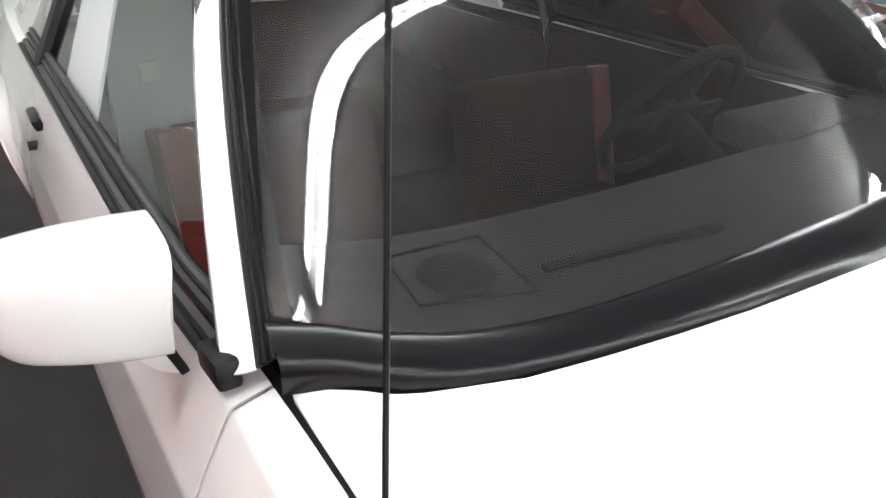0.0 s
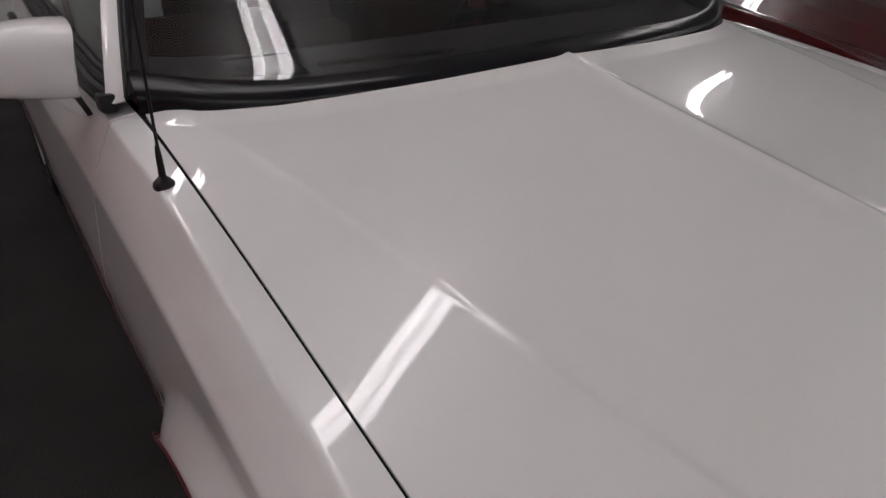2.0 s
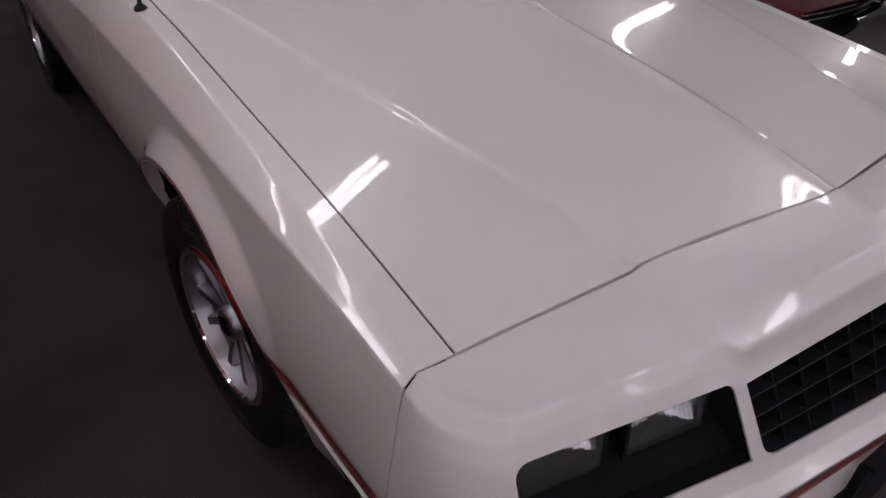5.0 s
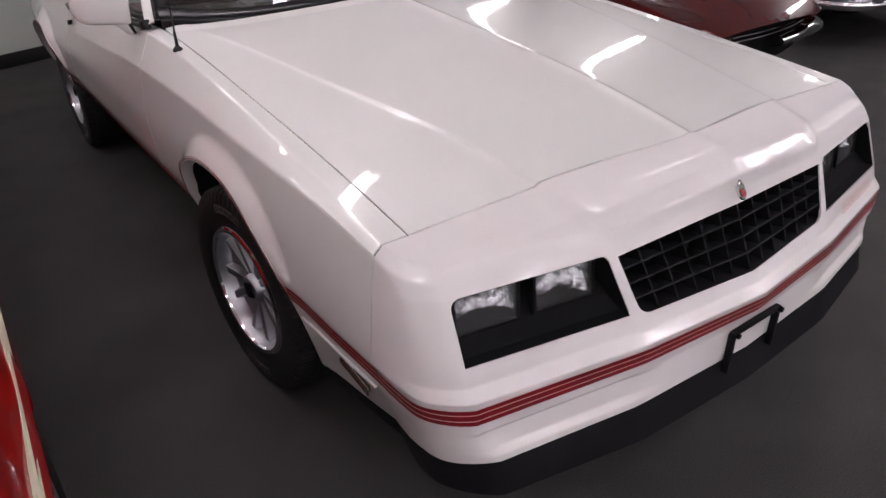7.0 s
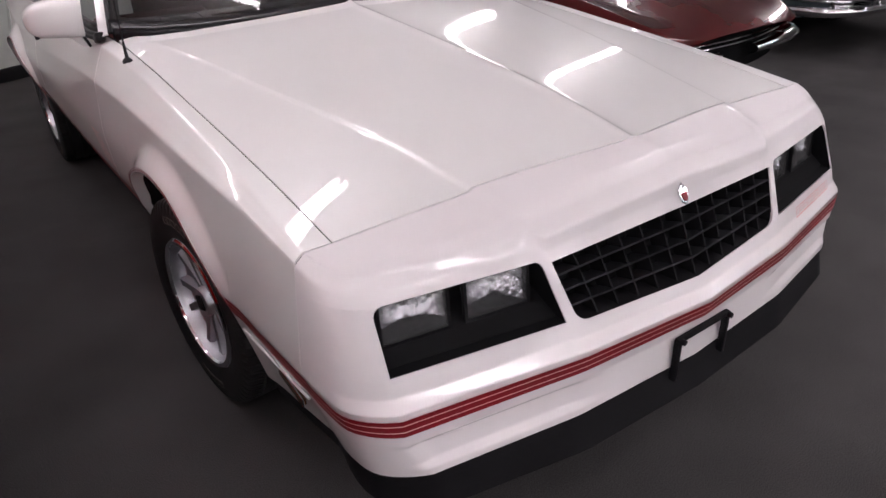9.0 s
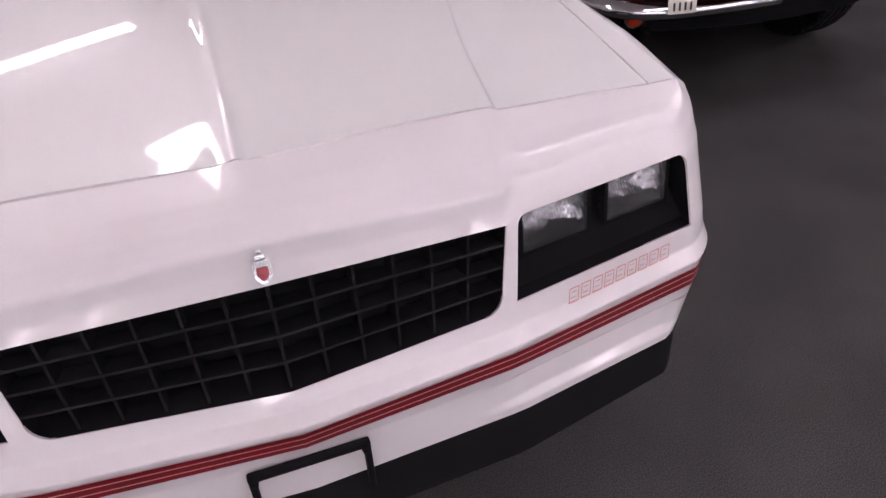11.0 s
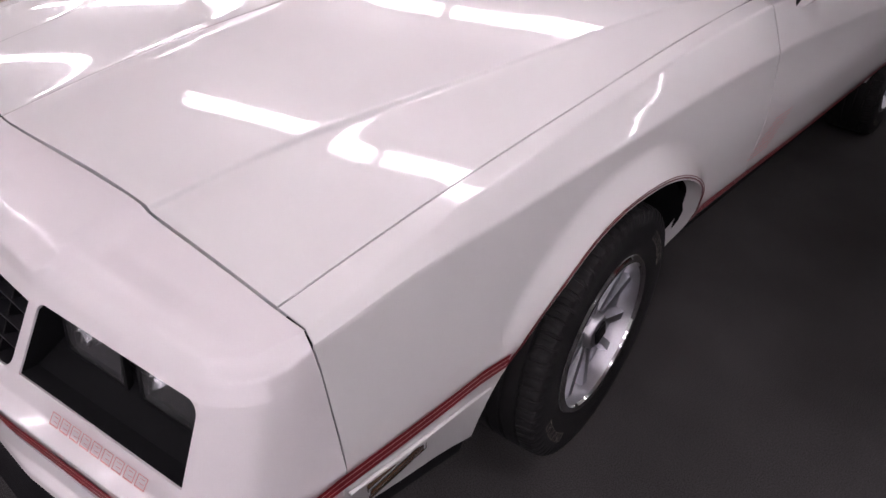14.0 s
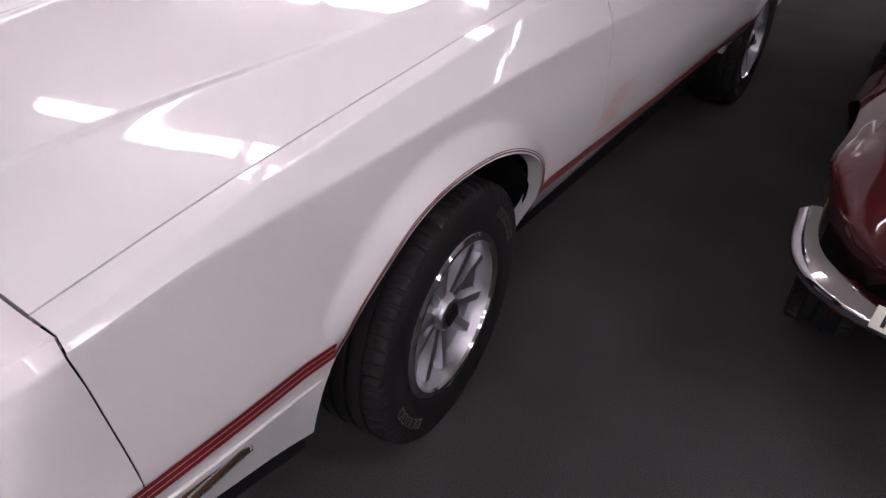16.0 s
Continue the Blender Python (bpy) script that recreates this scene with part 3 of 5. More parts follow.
def nose_profile(j):
    """Points down the nose at column j, and the row numbers at which the openings begin and end."""
    g = {k: CURVES[k][j] for k in CURVES}
    t0 = g["t0"].copy()
    x = t0[0]
    lift = 0.019 * (1 - min(max((x - 0.428) / 0.020, 0), 1))
    t0[2] = hood_z(min(x, 0.757), hood_front(x)) - 0.001 if x < 0.76 else t0[2]
    t1 = g["t1"] + np.array((0, 0, (lift - 0.003) * 0.7))
    bulge = 0.010 * (1 - min(max((x - 0.404) / 0.024, 0), 1))
    t2 = g["t2"] + np.array((0, -0.3 * bulge, bulge))
    if j == 0:
        t1, t2 = t1 + np.array((0, 0, 0.004)), t2 + np.array((0, -0.002, 0.003))
    t15 = (t1 + t2) / 2 + np.array((0, -0.0025, 0.0045)) * min(1.0, max(0.0, (0.80 - x) / 0.12))
    upper = chaikin(tight([t0, t1, t15, t2, g["t3"], g["f0"]], (0.014, 0.014, 0.013, 0.012)), 2)
    mid = [g["f0"] + (g["f1"] - g["f0"]) * t for t in np.linspace(0, 1, 9)[1:]]
    # lip over the stripe, and a shallow recess in the bumper below it
    fade = min(1.0, (NCOL - 1 - j) / 7)
    lip = g["f2"] + (g["f1"] - g["f2"]) * 0.10 + np.array((0.002 * (x > 0.7), -0.004, 0)) * fade
    w = min(max((abs(g["f3"][0]) - 0.30) / 0.10, 0), 1) * min(max((0.80 - abs(g["f3"][0])) / 0.05, 0), 1)
    dent = np.array((0, 0.011 * w, 0))
    span = g["f4"] - g["f3"]
    lower = chaikin(tight([g["f1"], g["f1"] + (lip - g["f1"]) * 0.62 + np.array((0, 0.009, 0)) * fade, lip, g["f2"], g["f3"] + span * 0.12, g["f3"] + span * 0.24 + dent, g["f3"] + span * 0.70 + dent, g["f3"] + span * 0.84, g["f4"]], 0.006), 1)[1:]
    a = len(upper) - 1
    flange = t0 + np.array((0, 0.004, -0.02))
    return [flange] + upper + mid + lower, a + 1, a + 9


def nose_at(j, z):
    pts, a, b = nose_profile(j)
    low = pts[b:]
    return np.array([np.interp(-z, [-p[2] for p in low], [p[k] for p in low]) for k in range(3)])


def seam_y(z):
    """The line where the nose meets the wing, at height z."""
    return float(np.interp(z, SEAM_Z, SEAM_Y))


SEAM_Z = [p[2] for p in (LEVELS[k][-1] for k in ("f4", "f3", "f2", "f1", "f0", "t3", "t2", "t1", "t0"))]
SEAM_Y = [p[1] for p in (LEVELS[k][-1] for k in ("f4", "f3", "f2", "f1", "f0", "t3", "t2", "t1", "t0"))]


def band(points, offset, z0, z1, steps=1):
    """A thin raised strip: points(z) gives the row of places at height z, offset the outward shift for each."""
    rows = []
    for z in np.linspace(z0, z1, steps + 1):
        rows.append([tuple(np.array(p) + np.array(o)) for p, o in zip(points(z), offset)])
    bm = sheet(rows)
    return bm


STRIPE_BANDS = [(0.549, 0.5378, "d"), (0.5378, 0.5354, "l"), (0.5354, 0.5218, "d"), (0.5218, 0.5194, "l"), (0.5194, 0.508, "d")]


def white_coupe():
    car = holder("coupe")
    tagged(car, "white two-door coupe with red stripes, parked on dark carpet", "car")

    # hood
    rows = []
    for v in sorted(list(np.linspace(0, 0.95, 56)) + [0.957, 0.962, 0.967, 0.98, 0.99, 1.0]):
        half = []
        ym = hood_front(0.5) + (hood_rear(0.5) - hood_front(0.5)) * v
        xb = crease_x(ym)
        xs = [0, 0.005, 0.011, 0.019, 0.03, 0.042, 0.058] + [xb * f for f in (0.15, 0.21, 0.28, 0.35, 0.42, 0.56, 0.7, 0.82)] + [xb - 0.03, xb - 0.012, xb - 0.006, xb - 0.003, xb, xb + 0.003, xb + 0.006, xb + 0.012, xb + 0.02, xb + 0.03, xb + 0.042, xb + 0.057]
        for f in (0.2, 0.45, 0.7, 0.86, 0.95, 1.0):
            x0 = xb + 0.057
            xs.append(x0 + (0.7620 - x0) * f)
        for x in xs:
            y = hood_front(x) + (hood_rear(x) - hood_front(x)) * v
            # the rear edge turns up a little
            half.append((x, y, hood_z(x, y) - 0.003 * min(v, 0.962) ** 8 + 0.005 * max(v - 0.962, 0.0) / 0.038))
        half.append((0.7605, half[-1][1], half[-1][2] - 0.02))
        rows.append([(-x, y, z) for x, y, z in half[:0:-1]] + half)
    front = [(x, y + 0.003, z - 0.02) for x, y, z in rows[0]]
    rear = [(x, y - 0.002, z - 0.02) for x, y, z in rows[-1]]
    part("hood", sheet([front] + rows + [rear]), WHITE, car, "white hood with centre ridge and two creases", angle=40)

    # wings, doors, quarter panels
    panels = (("fender", -0.7380, 0.7325), ("door", 0.7375, 2.095), ("quarter_panel", 2.10, 3.9))
    doors = {}
    for sx in (-1, 1):
        for nm, y0, y1 in panels:
            cols = side_rows(coupe_section, y0, y1, ARCHES, FIXED)
            if nm == "fender":
                cols = [[(x, y + (seam_y(z) + 0.741) * math.exp(-(y + 0.7380) / 0.12), z) for x, y, z in c] for c in cols]
            ob = part(nm, sheet(mirrored(cols, sx)), WHITE, car, thick=0.004)
            if nm == "door":
                doors[sx] = ob
        # dark inner skin seen in the gaps
        cols = side_rows(lambda y: [p + np.array((-0.014, -0.004)) for p in coupe_section(y)], -0.735, 3.89, ARCHES, FIXED, step=0.12)
        part("inner_panel", sheet(mirrored(cols, sx)), MATTE_BLACK, car)
        # wheel wells
        for a in ARCHES:
            bm = bmesh.new()
            rows = []
            for t in np.linspace(0.0, math.pi, 26):
                yy, zz = a.yc + math.cos(t) * (a.half - 0.003), a.zc + math.sin(t) * (a.top - a.zc - 0.002)
                rows.append([(sx * x, yy, zz) for x in (side_point(yy, zz) - 0.016, 0.66, 0.55)])
            sheet(rows, bm)
            box(bm, (sx * 0.52 - 0.01, a.yc - 0.42, 0.34), (sx * 0.52 + 0.01, a.yc + 0.42, 0.78))
            part("wheel_well", bm, MATTE_BLACK, car)
            # lip turned inward
            ys = sorted(c for c in a.columns() if abs(c - a.yc) <= a.half)
            lip0, lip1 = [], []
            for y in ys:
                h = a.height(y)
                x = side_point(y, h) + arch_rise(h)
                lip0.append((sx * (x - 0.001), y, h))
                lip1.append((sx * (x - 0.035), y + (a.yc - y) * 0.02, h - 0.004))
            part("arch_lip", sheet([lip0, lip1]), WHITE, car, thick=0.003)
            for off, w, mt in ((0.003, 0.0015, PINSTRIPE), (0.0085, 0.0010, PINSTRIPE)):
                pts = []
                for y in ys:
                    h = a.height(y)
                    if h < 0.515:
                        continue
                    c = Vector((0, y - a.yc, h - a.zc)).normalized() * off
                    pts.append((sx * (side_point(y + c.y, h + c.z) + arch_rise(h + c.z)), y + c.y, h + c.z))
                part("arch_pinstripe", tube(bmesh.new(), pts, w, 6), mt, car, "thin red line round the wheel arch")

        # stripes along the side
        for y0, y1 in ((-0.738, FRONT_ARCH.yc - FRONT_ARCH.half + 0.022), (FRONT_ARCH.yc + FRONT_ARCH.half - 0.02, REAR_ARCH.yc - REAR_ARCH.half + 0.02), (REAR_ARCH.yc + REAR_ARCH.half - 0.02, 3.88)):
            ys = np.linspace(y0, y1, max(6, int((y1 - y0) / 0.05)))
            for z0, z1, kind in STRIPE_BANDS:
                def row(z_, ys=ys):
                    out = []
                    for y in ys:
                        z = z_ + spline(SIDE_Y, SIDE["ez"], y) - 0.556
                        fl = 0.0
                        for a in ARCHES:
                            d = (math.hypot((y - a.yc) / a.half, (z - a.zc) / (a.top - a.zc)) - 1) * a.half
                            fl = max(fl, arch_rise(z) * arch_fade(d))
                        out.append((sx * (side_point(y, z) + fl), y, z))
                    return out
                bm = band(row, [(sx * 0.0025, 0, 0)] * len(ys), z0, z1, 2)
                part("stripe", bm, STRIPE_DARK if kind == "d" else STRIPE_LIGHT, car, "red body stripe")

        # side marker lamp low on the wing
        bm = bmesh.new()
        m = Matrix.Translation((sx * (side_point(-0.588, 0.430) + 0.002), -0.588, 0.430)) @ pose(0, 0, 0, 0, 0, sx * 3)
        box(bm, (-0.008, -0.068, -0.009), (0.005, 0.068, 0.009), m, 0.003)
        part("side_marker", bm, MARKER, car, "amber-brown side marker lamp")
        loop = [(0.0045, -0.071, -0.0105), (0.0045, 0.071, -0.0105), (0.0045, 0.071, 0.0105), (0.0045, -0.071, 0.0105), (0.0045, -0.071, -0.0105)]
        part("marker_frame", tube(bmesh.new(), [tuple(m @ Vector(((sx * p[0]), p[1], p[2]))) for p in loop], 0.0022, 6), CHROME, car, "thin bright frame of the marker lamp")
        bm = tube(bmesh.new(), [(sx * (side_point(y, 0.472) + 0.003), y, 0.472) for y in np.linspace(-0.70, -0.36, 14)], 0.0035, 6)
        part("rub_moulding", bm, WHITE, car)

        # hatched red graphic behind the front wheel
        for k in range(9):
            y, z = 0.72 + 0.012 * k, 0.585 + 0.012 * k
            y0, y1 = 0.70 + 0.013 * k, 0.84 + 0.011 * k
            bm = sheet([[(sx * (side_point(y0, z) + 0.004), y0, z), (sx * (side_point(y1, z) + 0.004), y1, z)], [(sx * (side_point(y0, z + 0.003) + 0.004), y0, z + 0.003), (sx * (side_point(y1, z + 0.003) + 0.004), y1, z + 0.003)]])
            part("decal_bar", bm, LETTER, car, "faded red outline graphic")

    # nose
    ia = ib = None
    rows = [[] for _ in range(len(nose_profile(0)[0]))]
    for j in range(NCOL):
        pts, ia, ib = nose_profile(j)
        for i, p in enumerate(pts):
            rows[i].append(tuple(p))
    full = [[(-x, y, z) for x, y, z in r[:0:-1]] + list(r) for r in rows]
    mid = NCOL - 1

    def hole(i, j):
        k = j - mid if j >= mid else mid - 1 - j
        return ia <= i < ib and (k < GRILLE_END or LAMP_IN <= k < LAMP_OUT)

    part("front_fascia", sheet(full, skip=hole), BUMPER_WHITE, car, "white flexible nose panel with lamp and grille openings", angle=50, thick=0.004)

    # rounded corner fillets and black returns of the openings
    def opening(j0, j1, sx):
        top = [np.array(rows[ia][j]) for j in range(j0, j1 + 1)]
        right = [np.array(rows[i][j1]) for i in range(ia + 1, ib + 1)]
        bottom = [np.array(rows[ib][j]) for j in range(j1 - 1, j0 - 1, -1)]
        left = [np.array(rows[i][j0]) for i in range(ib - 1, ia, -1)]
        loop = [(sx * p[0], p[1], p[2]) for p in top + right + bottom + left]
        return loop

    def returns(loop, depth, nm, parent, closed=True):
        loop = loop + [loop[0]] if closed else loop
        inner = [(p[0], p[1] + depth, p[2]) for p in loop]
        first_row = [(p[0], p[1] + 0.004, p[2]) for p in loop]
        bm = sheet([first_row, inner])
        return part(nm, bm, MATTE_BLACK, parent)

    def fillet(j, i, dj, di, r, sx):
        """A small white web that rounds an opening's corner."""
        c = np.array(rows[i][j])
        a = np.array(rows[i][j + dj]) - c
        b = np.array(rows[i + di][j]) - c
        a, b = a / np.linalg.norm(a) * r, b / np.linalg.norm(b) * r
        arc = []
        for t in np.linspace(0, math.pi / 2, 7):
            p = c + a * (1 - math.sin(t)) + b * (1 - math.cos(t))
            arc.append((sx * p[0], p[1], p[2]))
        bm = bmesh.new()
        cv = bm.verts.new((sx * c[0], c[1], c[2]))
        vs = [bm.verts.new(p) for p in arc]
        for u, w in zip(vs[:-1], vs[1:]):
            bm.faces.new([cv, u, w])
        part("opening_corner", bm, BUMPER_WHITE, car, thick=0.006)

    for sx in (-1, 1):
        fillet(LAMP_OUT, ia, -1, 1, 0.022, sx)
        fillet(LAMP_IN, ia, 1, 1, 0.016, sx)
        fillet(GRILLE_END, ib, -1, -1, 0.028, sx)
        returns(opening(LAMP_IN, LAMP_OUT, sx), 0.085, "lamp_surround", car)
        # black bucket behind the lamps: back wall and sloping shelf
        pl = [np.array(rows[ia][j]) for j in range(LAMP_IN, LAMP_OUT + 1)]
        pb = [np.array(rows[ib][j]) for j in range(LAMP_IN, LAMP_OUT + 1)]
        r0 = [(sx * p[0], p[1] + 0.085, p[2] + 0.003) for p in pl]
        r1 = [(sx * (p[0] * 0.42 + q[0] * 0.58), p[1] * 0.42 + q[1] * 0.58 + 0.085, p[2] * 0.42 + q[2] * 0.58) for p, q in zip(pl, pb)]
        r2 = [(sx * q[0], q[1] + 0.030, q[2] + 0.001) for q in pb]
        part("lamp_bucket", sheet([r0, r1, r2]), MATTE_BLACK, car, thick=0.003)
        for x0, x1 in ((0.424, 0.566), (0.604, 0.746)):
            headlamp(car, sx, x0, x1)

    # grille
    grille = holder("grille")
    grille.parent = car
    loop = [tuple(p) for p in rows[ia][:GRILLE_END + 1]]
    gl = [(-x, y, z) for x, y, z in loop[:0:-1]] + loop
    low_ = [tuple(p) for p in rows[ib][:GRILLE_END + 1]]
    gb = [(-x, y, z) for x, y, z in low_[:0:-1]] + low_
    edge = []
    for sx in (-1, 1):
        edge = [(sx * rows[i][GRILLE_END][0], rows[i][GRILLE_END][1], rows[i][GRILLE_END][2]) for i in range(ia, ib + 1)]
        part("grille_end", sheet([[(p[0], p[1] + 0.004, p[2]) for p in edge], [(p[0], p[1] + 0.07, p[2]) for p in edge]]), BLACK, grille)
    part("grille_top", sheet([[(x, y + 0.004, z) for x, y, z in gl], [(x, y + 0.07, z) for x, y, z in gl]]), BLACK, grille)
    part("grille_bottom", sheet([[(x, y + 0.004, z) for x, y, z in gb], [(x, y + 0.07, z) for x, y, z in gb]]), BLACK, grille)
    part("grille_back", sheet([[(x, y + 0.068, z) for x, y, z in gl], [(x, y + 0.068, z) for x, y, z in gb]]), MATTE_BLACK, grille)

    def face(u, v):
        """A place on the grille's face: u across from -1 to 1, v from top to bottom."""
        s = abs(u) * GRILLE_END
        j = min(int(s), GRILLE_END - 1)
        f = s - j
        t = np.array(rows[ia][j]) * (1 - f) + np.array(rows[ia][j + 1]) * f
        b = np.array(rows[ib][j]) * (1 - f) + np.array(rows[ib][j + 1]) * f
        p = t + (b - t) * v
        return Vector((math.copysign(p[0], u) if u else 0.0, p[1], p[2]))

    for k in range(-5, 6):
        u = k / 6
        bm = bmesh.new()
        ring = []
        for v in (0.0, 0.33, 0.66, 1.0):
            p = face(u, v)
            ring.append([(p.x - 0.0022, p.y + 0.010, p.z), (p.x + 0.0022, p.y + 0.010, p.z), (p.x + 0.003, p.y + 0.058, p.z), (p.x - 0.003, p.y + 0.058, p.z)])
        sheet(ring, bm, wrap=True)
        part("grille_upright", bm, BLACK, grille, angle=20)
    for v in (0.25, 0.5, 0.75):
        for sx in (-1, 1):
            bm = bmesh.new()
            ring = []
            for u in np.linspace(0, 1, 7):
                p = face(sx * max(u, 1e-4), v)
                ring.append([(p.x, p.y + 0.007, p.z + 0.0025), (p.x, p.y + 0.007, p.z - 0.0025), (p.x, p.y + 0.055, p.z - 0.018), (p.x, p.y + 0.055, p.z - 0.012)])
            sheet(ring, bm, wrap=True)
            part("grille_bar", bm, GRILLE_EDGE, grille, angle=20)

    # stripes round the nose
    normals = []
    for j in range(NCOL):
        a, b = CURVES["f2"][max(j - 1, 0)], CURVES["f2"][min(j + 1, NCOL - 1)]
        d = np.array((b[0] - a[0], b[1] - a[1]))
        d /= np.linalg.norm(d)
        normals.append((d[1], -d[0]))
    normals = [(0.0, -1.0)] + normals[1:]
    for z0, z1, kind in STRIPE_BANDS:
        def row(z):
            half = [tuple(nose_at(j, z)) for j in range(NCOL)]
            return [(-x, y, z_) for x, y, z_ in half[:0:-1]] + half
        offs = [(-nx * 0.0025, ny * 0.0025, 0) for nx, ny in normals[:0:-1]] + [(nx * 0.0025, ny * 0.0025, 0) for nx, ny in normals]
        part("stripe", band(row, offs, z0, z1, 2), STRIPE_DARK if kind == "d" else STRIPE_LIGHT, car, "red body stripe", angle=80)

    # outlined red lettering below the lamps, as plain bars
    for sx in (1,):
        for k in range(9):
            f0, f1 = 0.480 + k * 0.0255, 0.480 + k * 0.0255 + 0.021
            for (u0, v0, u1, v1) in ((f0, 0.6035, f1, 0.6052), (f0, 0.5813, f1, 0.5830), (f0, 0.5813, f0 + 0.0017, 0.6052), (f1 - 0.0017, 0.5813, f1, 0.6052), (f0 + 0.0055, 0.5972, f1 - 0.0055, 0.5986), (f0 + 0.0055, 0.5878, f1 - 0.0055, 0.5892)):
                def place(x, z):
                    js = [abs(CURVES["f1"][j][0] - x) for j in range(LAMP_OUT + 4)]
                    j = int(np.argmin(js))
                    j = max(1, min(j, LAMP_OUT + 2))
                    j0 = j if CURVES["f1"][j][0] <= x else j - 1
                    f = (x - CURVES["f1"][j0][0]) / (CURVES["f1"][j0 + 1][0] - CURVES["f1"][j0][0])
                    p = nose_at(j0, z) * (1 - f) + nose_at(j0 + 1, z) * f
                    lean = (z - 0.58) * 0.25
                    return (sx * (p[0] + lean + (x - p[0])), p[1] - 0.002, z + (x - 0.48) * 0.035)
                bm = sheet([[place(u0, v0), place(u1, v0)], [place(u0, v1), place(u1, v1)]])
                part("lettering", bm, LETTER, car, "thin faded red outlined lettering")

    # crest over the grille
    crest = holder("crest")
    crest.parent = car
    m = pose(0, -0.955, 0.778, -30, 0, 0) @ Matrix.Diagonal((0.82, 1, 0.82, 1))
    bm = bmesh.new()
    outline = [(-0.014, 0.020), (0.014, 0.020), (0.016, 0.008), (0.015, -0.010), (0.008, -0.020), (0, -0.025), (-0.008, -0.020), (-0.015, -0.010), (-0.016, 0.008)]
    f = bm.faces.new([bm.verts.new((x, 0, z)) for x, z in outline])
    ext = bmesh.ops.extrude_face_region(bm, geom=[f])["geom"]
    for v in ext:
        if isinstance(v, bmesh.types.BMVert):
            v.co.y -= 0.006
    box(bm, (-0.009, -0.007, 0.018), (0.009, 0.0, 0.030), None, 0.002)
    box(bm, (-0.004, -0.007, 0.030), (0.004, 0.0, 0.042), None, 0.0015)
    bmesh.ops.transform(bm, matrix=m, verts=bm.verts)
    part("crest_frame", bm, CHROME, crest, "chrome crest frame with a small crown")
    bm = bmesh.new()
    f = bm.faces.new([bm.verts.new((x * 0.68, -0.0075, z * 0.55 - 0.004)) for x, z in outline])
    bmesh.ops.transform(bm, matrix=m, verts=bm.verts)
    part("crest_field", bm, RED_ENAMEL, crest, "red enamel shield")

    # air dam and plate bracket
    dam = [[(-x, y, z) for x, y, z in CURVES[k][:0:-1]] + [tuple(p) for p in CURVES[k]] for k in ("d0", "d1", "d2")]
    part("air_dam", sheet(dam), BLACK, car, "black air dam below the bumper", thick=0.012)
    for sx in (-1, 1):
        rows_ = []
        for y in np.linspace(-0.71, -0.37, 8):
            x, z = spline(SIDE_Y, SIDE["gx"], y), spline(SIDE_Y, SIDE["gz"], y)
            rows_.append([(sx * (x - 0.010), y, z + 0.01), (sx * (x - 0.008), y, z - 0.025), (sx * (x - 0.014), y, z - 0.055)])
        part("air_dam_end", sheet(rows_), BLACK, car, thick=0.01)
    br = holder("plate_bracket")
    br.parent = car
    br["label"] = "empty black licence plate bracket"
    part("bracket_bar", box(bmesh.new(), (-0.097, -1.068, 0.473), (0.097, -1.052, 0.484), None, 0.003), BLACK, br)
    for sx in (-1, 1):
        part("bracket_leg", box(bmesh.new(), (sx * 0.091 - 0.0055, -1.068, 0.364), (sx * 0.091 + 0.0055, -1.050, 0.476), None, 0.003), BLACK, br)
        part("bracket_screw", spun(bmesh.new(), [(-1.077, 0.0005), (-1.076, 0.007), (-1.066, 0.008)], 12, "y"), BLACK, br)
        bpy.data.objects[br.children[-1].name].location = (sx * 0.088, 0, 0.4775)

    glasshouse(car, doors)
    cabin(car)

    # floor pan and engine bay, tail
    bm = box(bmesh.new(), (-0.70, -0.86, 0.20), (0.70, 3.8, 0.40))
    box(bm, (-0.50, -0.70, 0.40), (0.50, 0.55, 0.80))
    part("underbody", bm, MATTE_BLACK, car)
    # deck and tail
    rows_ = []
    for y in np.linspace(2.78, 3.9, 10):
        w = spline(SIDE_Y, SIDE["ax"], y)
        z = spline(SIDE_Y, SIDE["az"], y)
        rows_.append([(w * q, y, z + 0.012 * (1 - q * q)) for q in np.linspace(-1, 1, 11)])
    part("trunk_lid", sheet(rows_), WHITE, car, thick=0.004)
    sec = coupe_section(3.9)
    left = [(-p[0], 3.9, p[1]) for p in sec[1:]]
    right = [(p[0], 3.9, p[1]) for p in sec[1:]]
    part("rear_panel", sheet([[tuple(np.array(a) + (np.array(b) - np.array(a)) * q + np.array((0, 0.05 * (1 - (2 * q - 1) ** 2), 0))) for q in np.linspace(0, 1, 9)] for a, b in zip(left, right)]), WHITE, car, thick=0.004)

    for sx in (-1, 1):
        alloy_wheel(car, sx * 0.762, 0.072, 0.33, sx, 20 if sx > 0 else -107, 5.0)
        alloy_wheel(car, sx * 0.745, 2.78, 0.33, sx, 50)
        mirror(car, sx)
    antenna(car)
    return car


# plain white of the strip behind the right door glass
STRIP_WHITE = mat("white_window_strip", (0.74, 0.73, 0.74), 0.5, grain=0.03, grain_scale=300, blotch=0.03, bump=0.05)
TRIM_GREY = mat("pale_grey_trim", (0.40, 0.42, 0.41), 0.7, grain=0.06, grain_scale=300, blotch=0.05, bump=0.1)
GRILLE_EDGE = mat("worn_black_grille", (0.018, 0.018, 0.021), 0.45, grain=0.2, grain_scale=80, blotch=0.1)


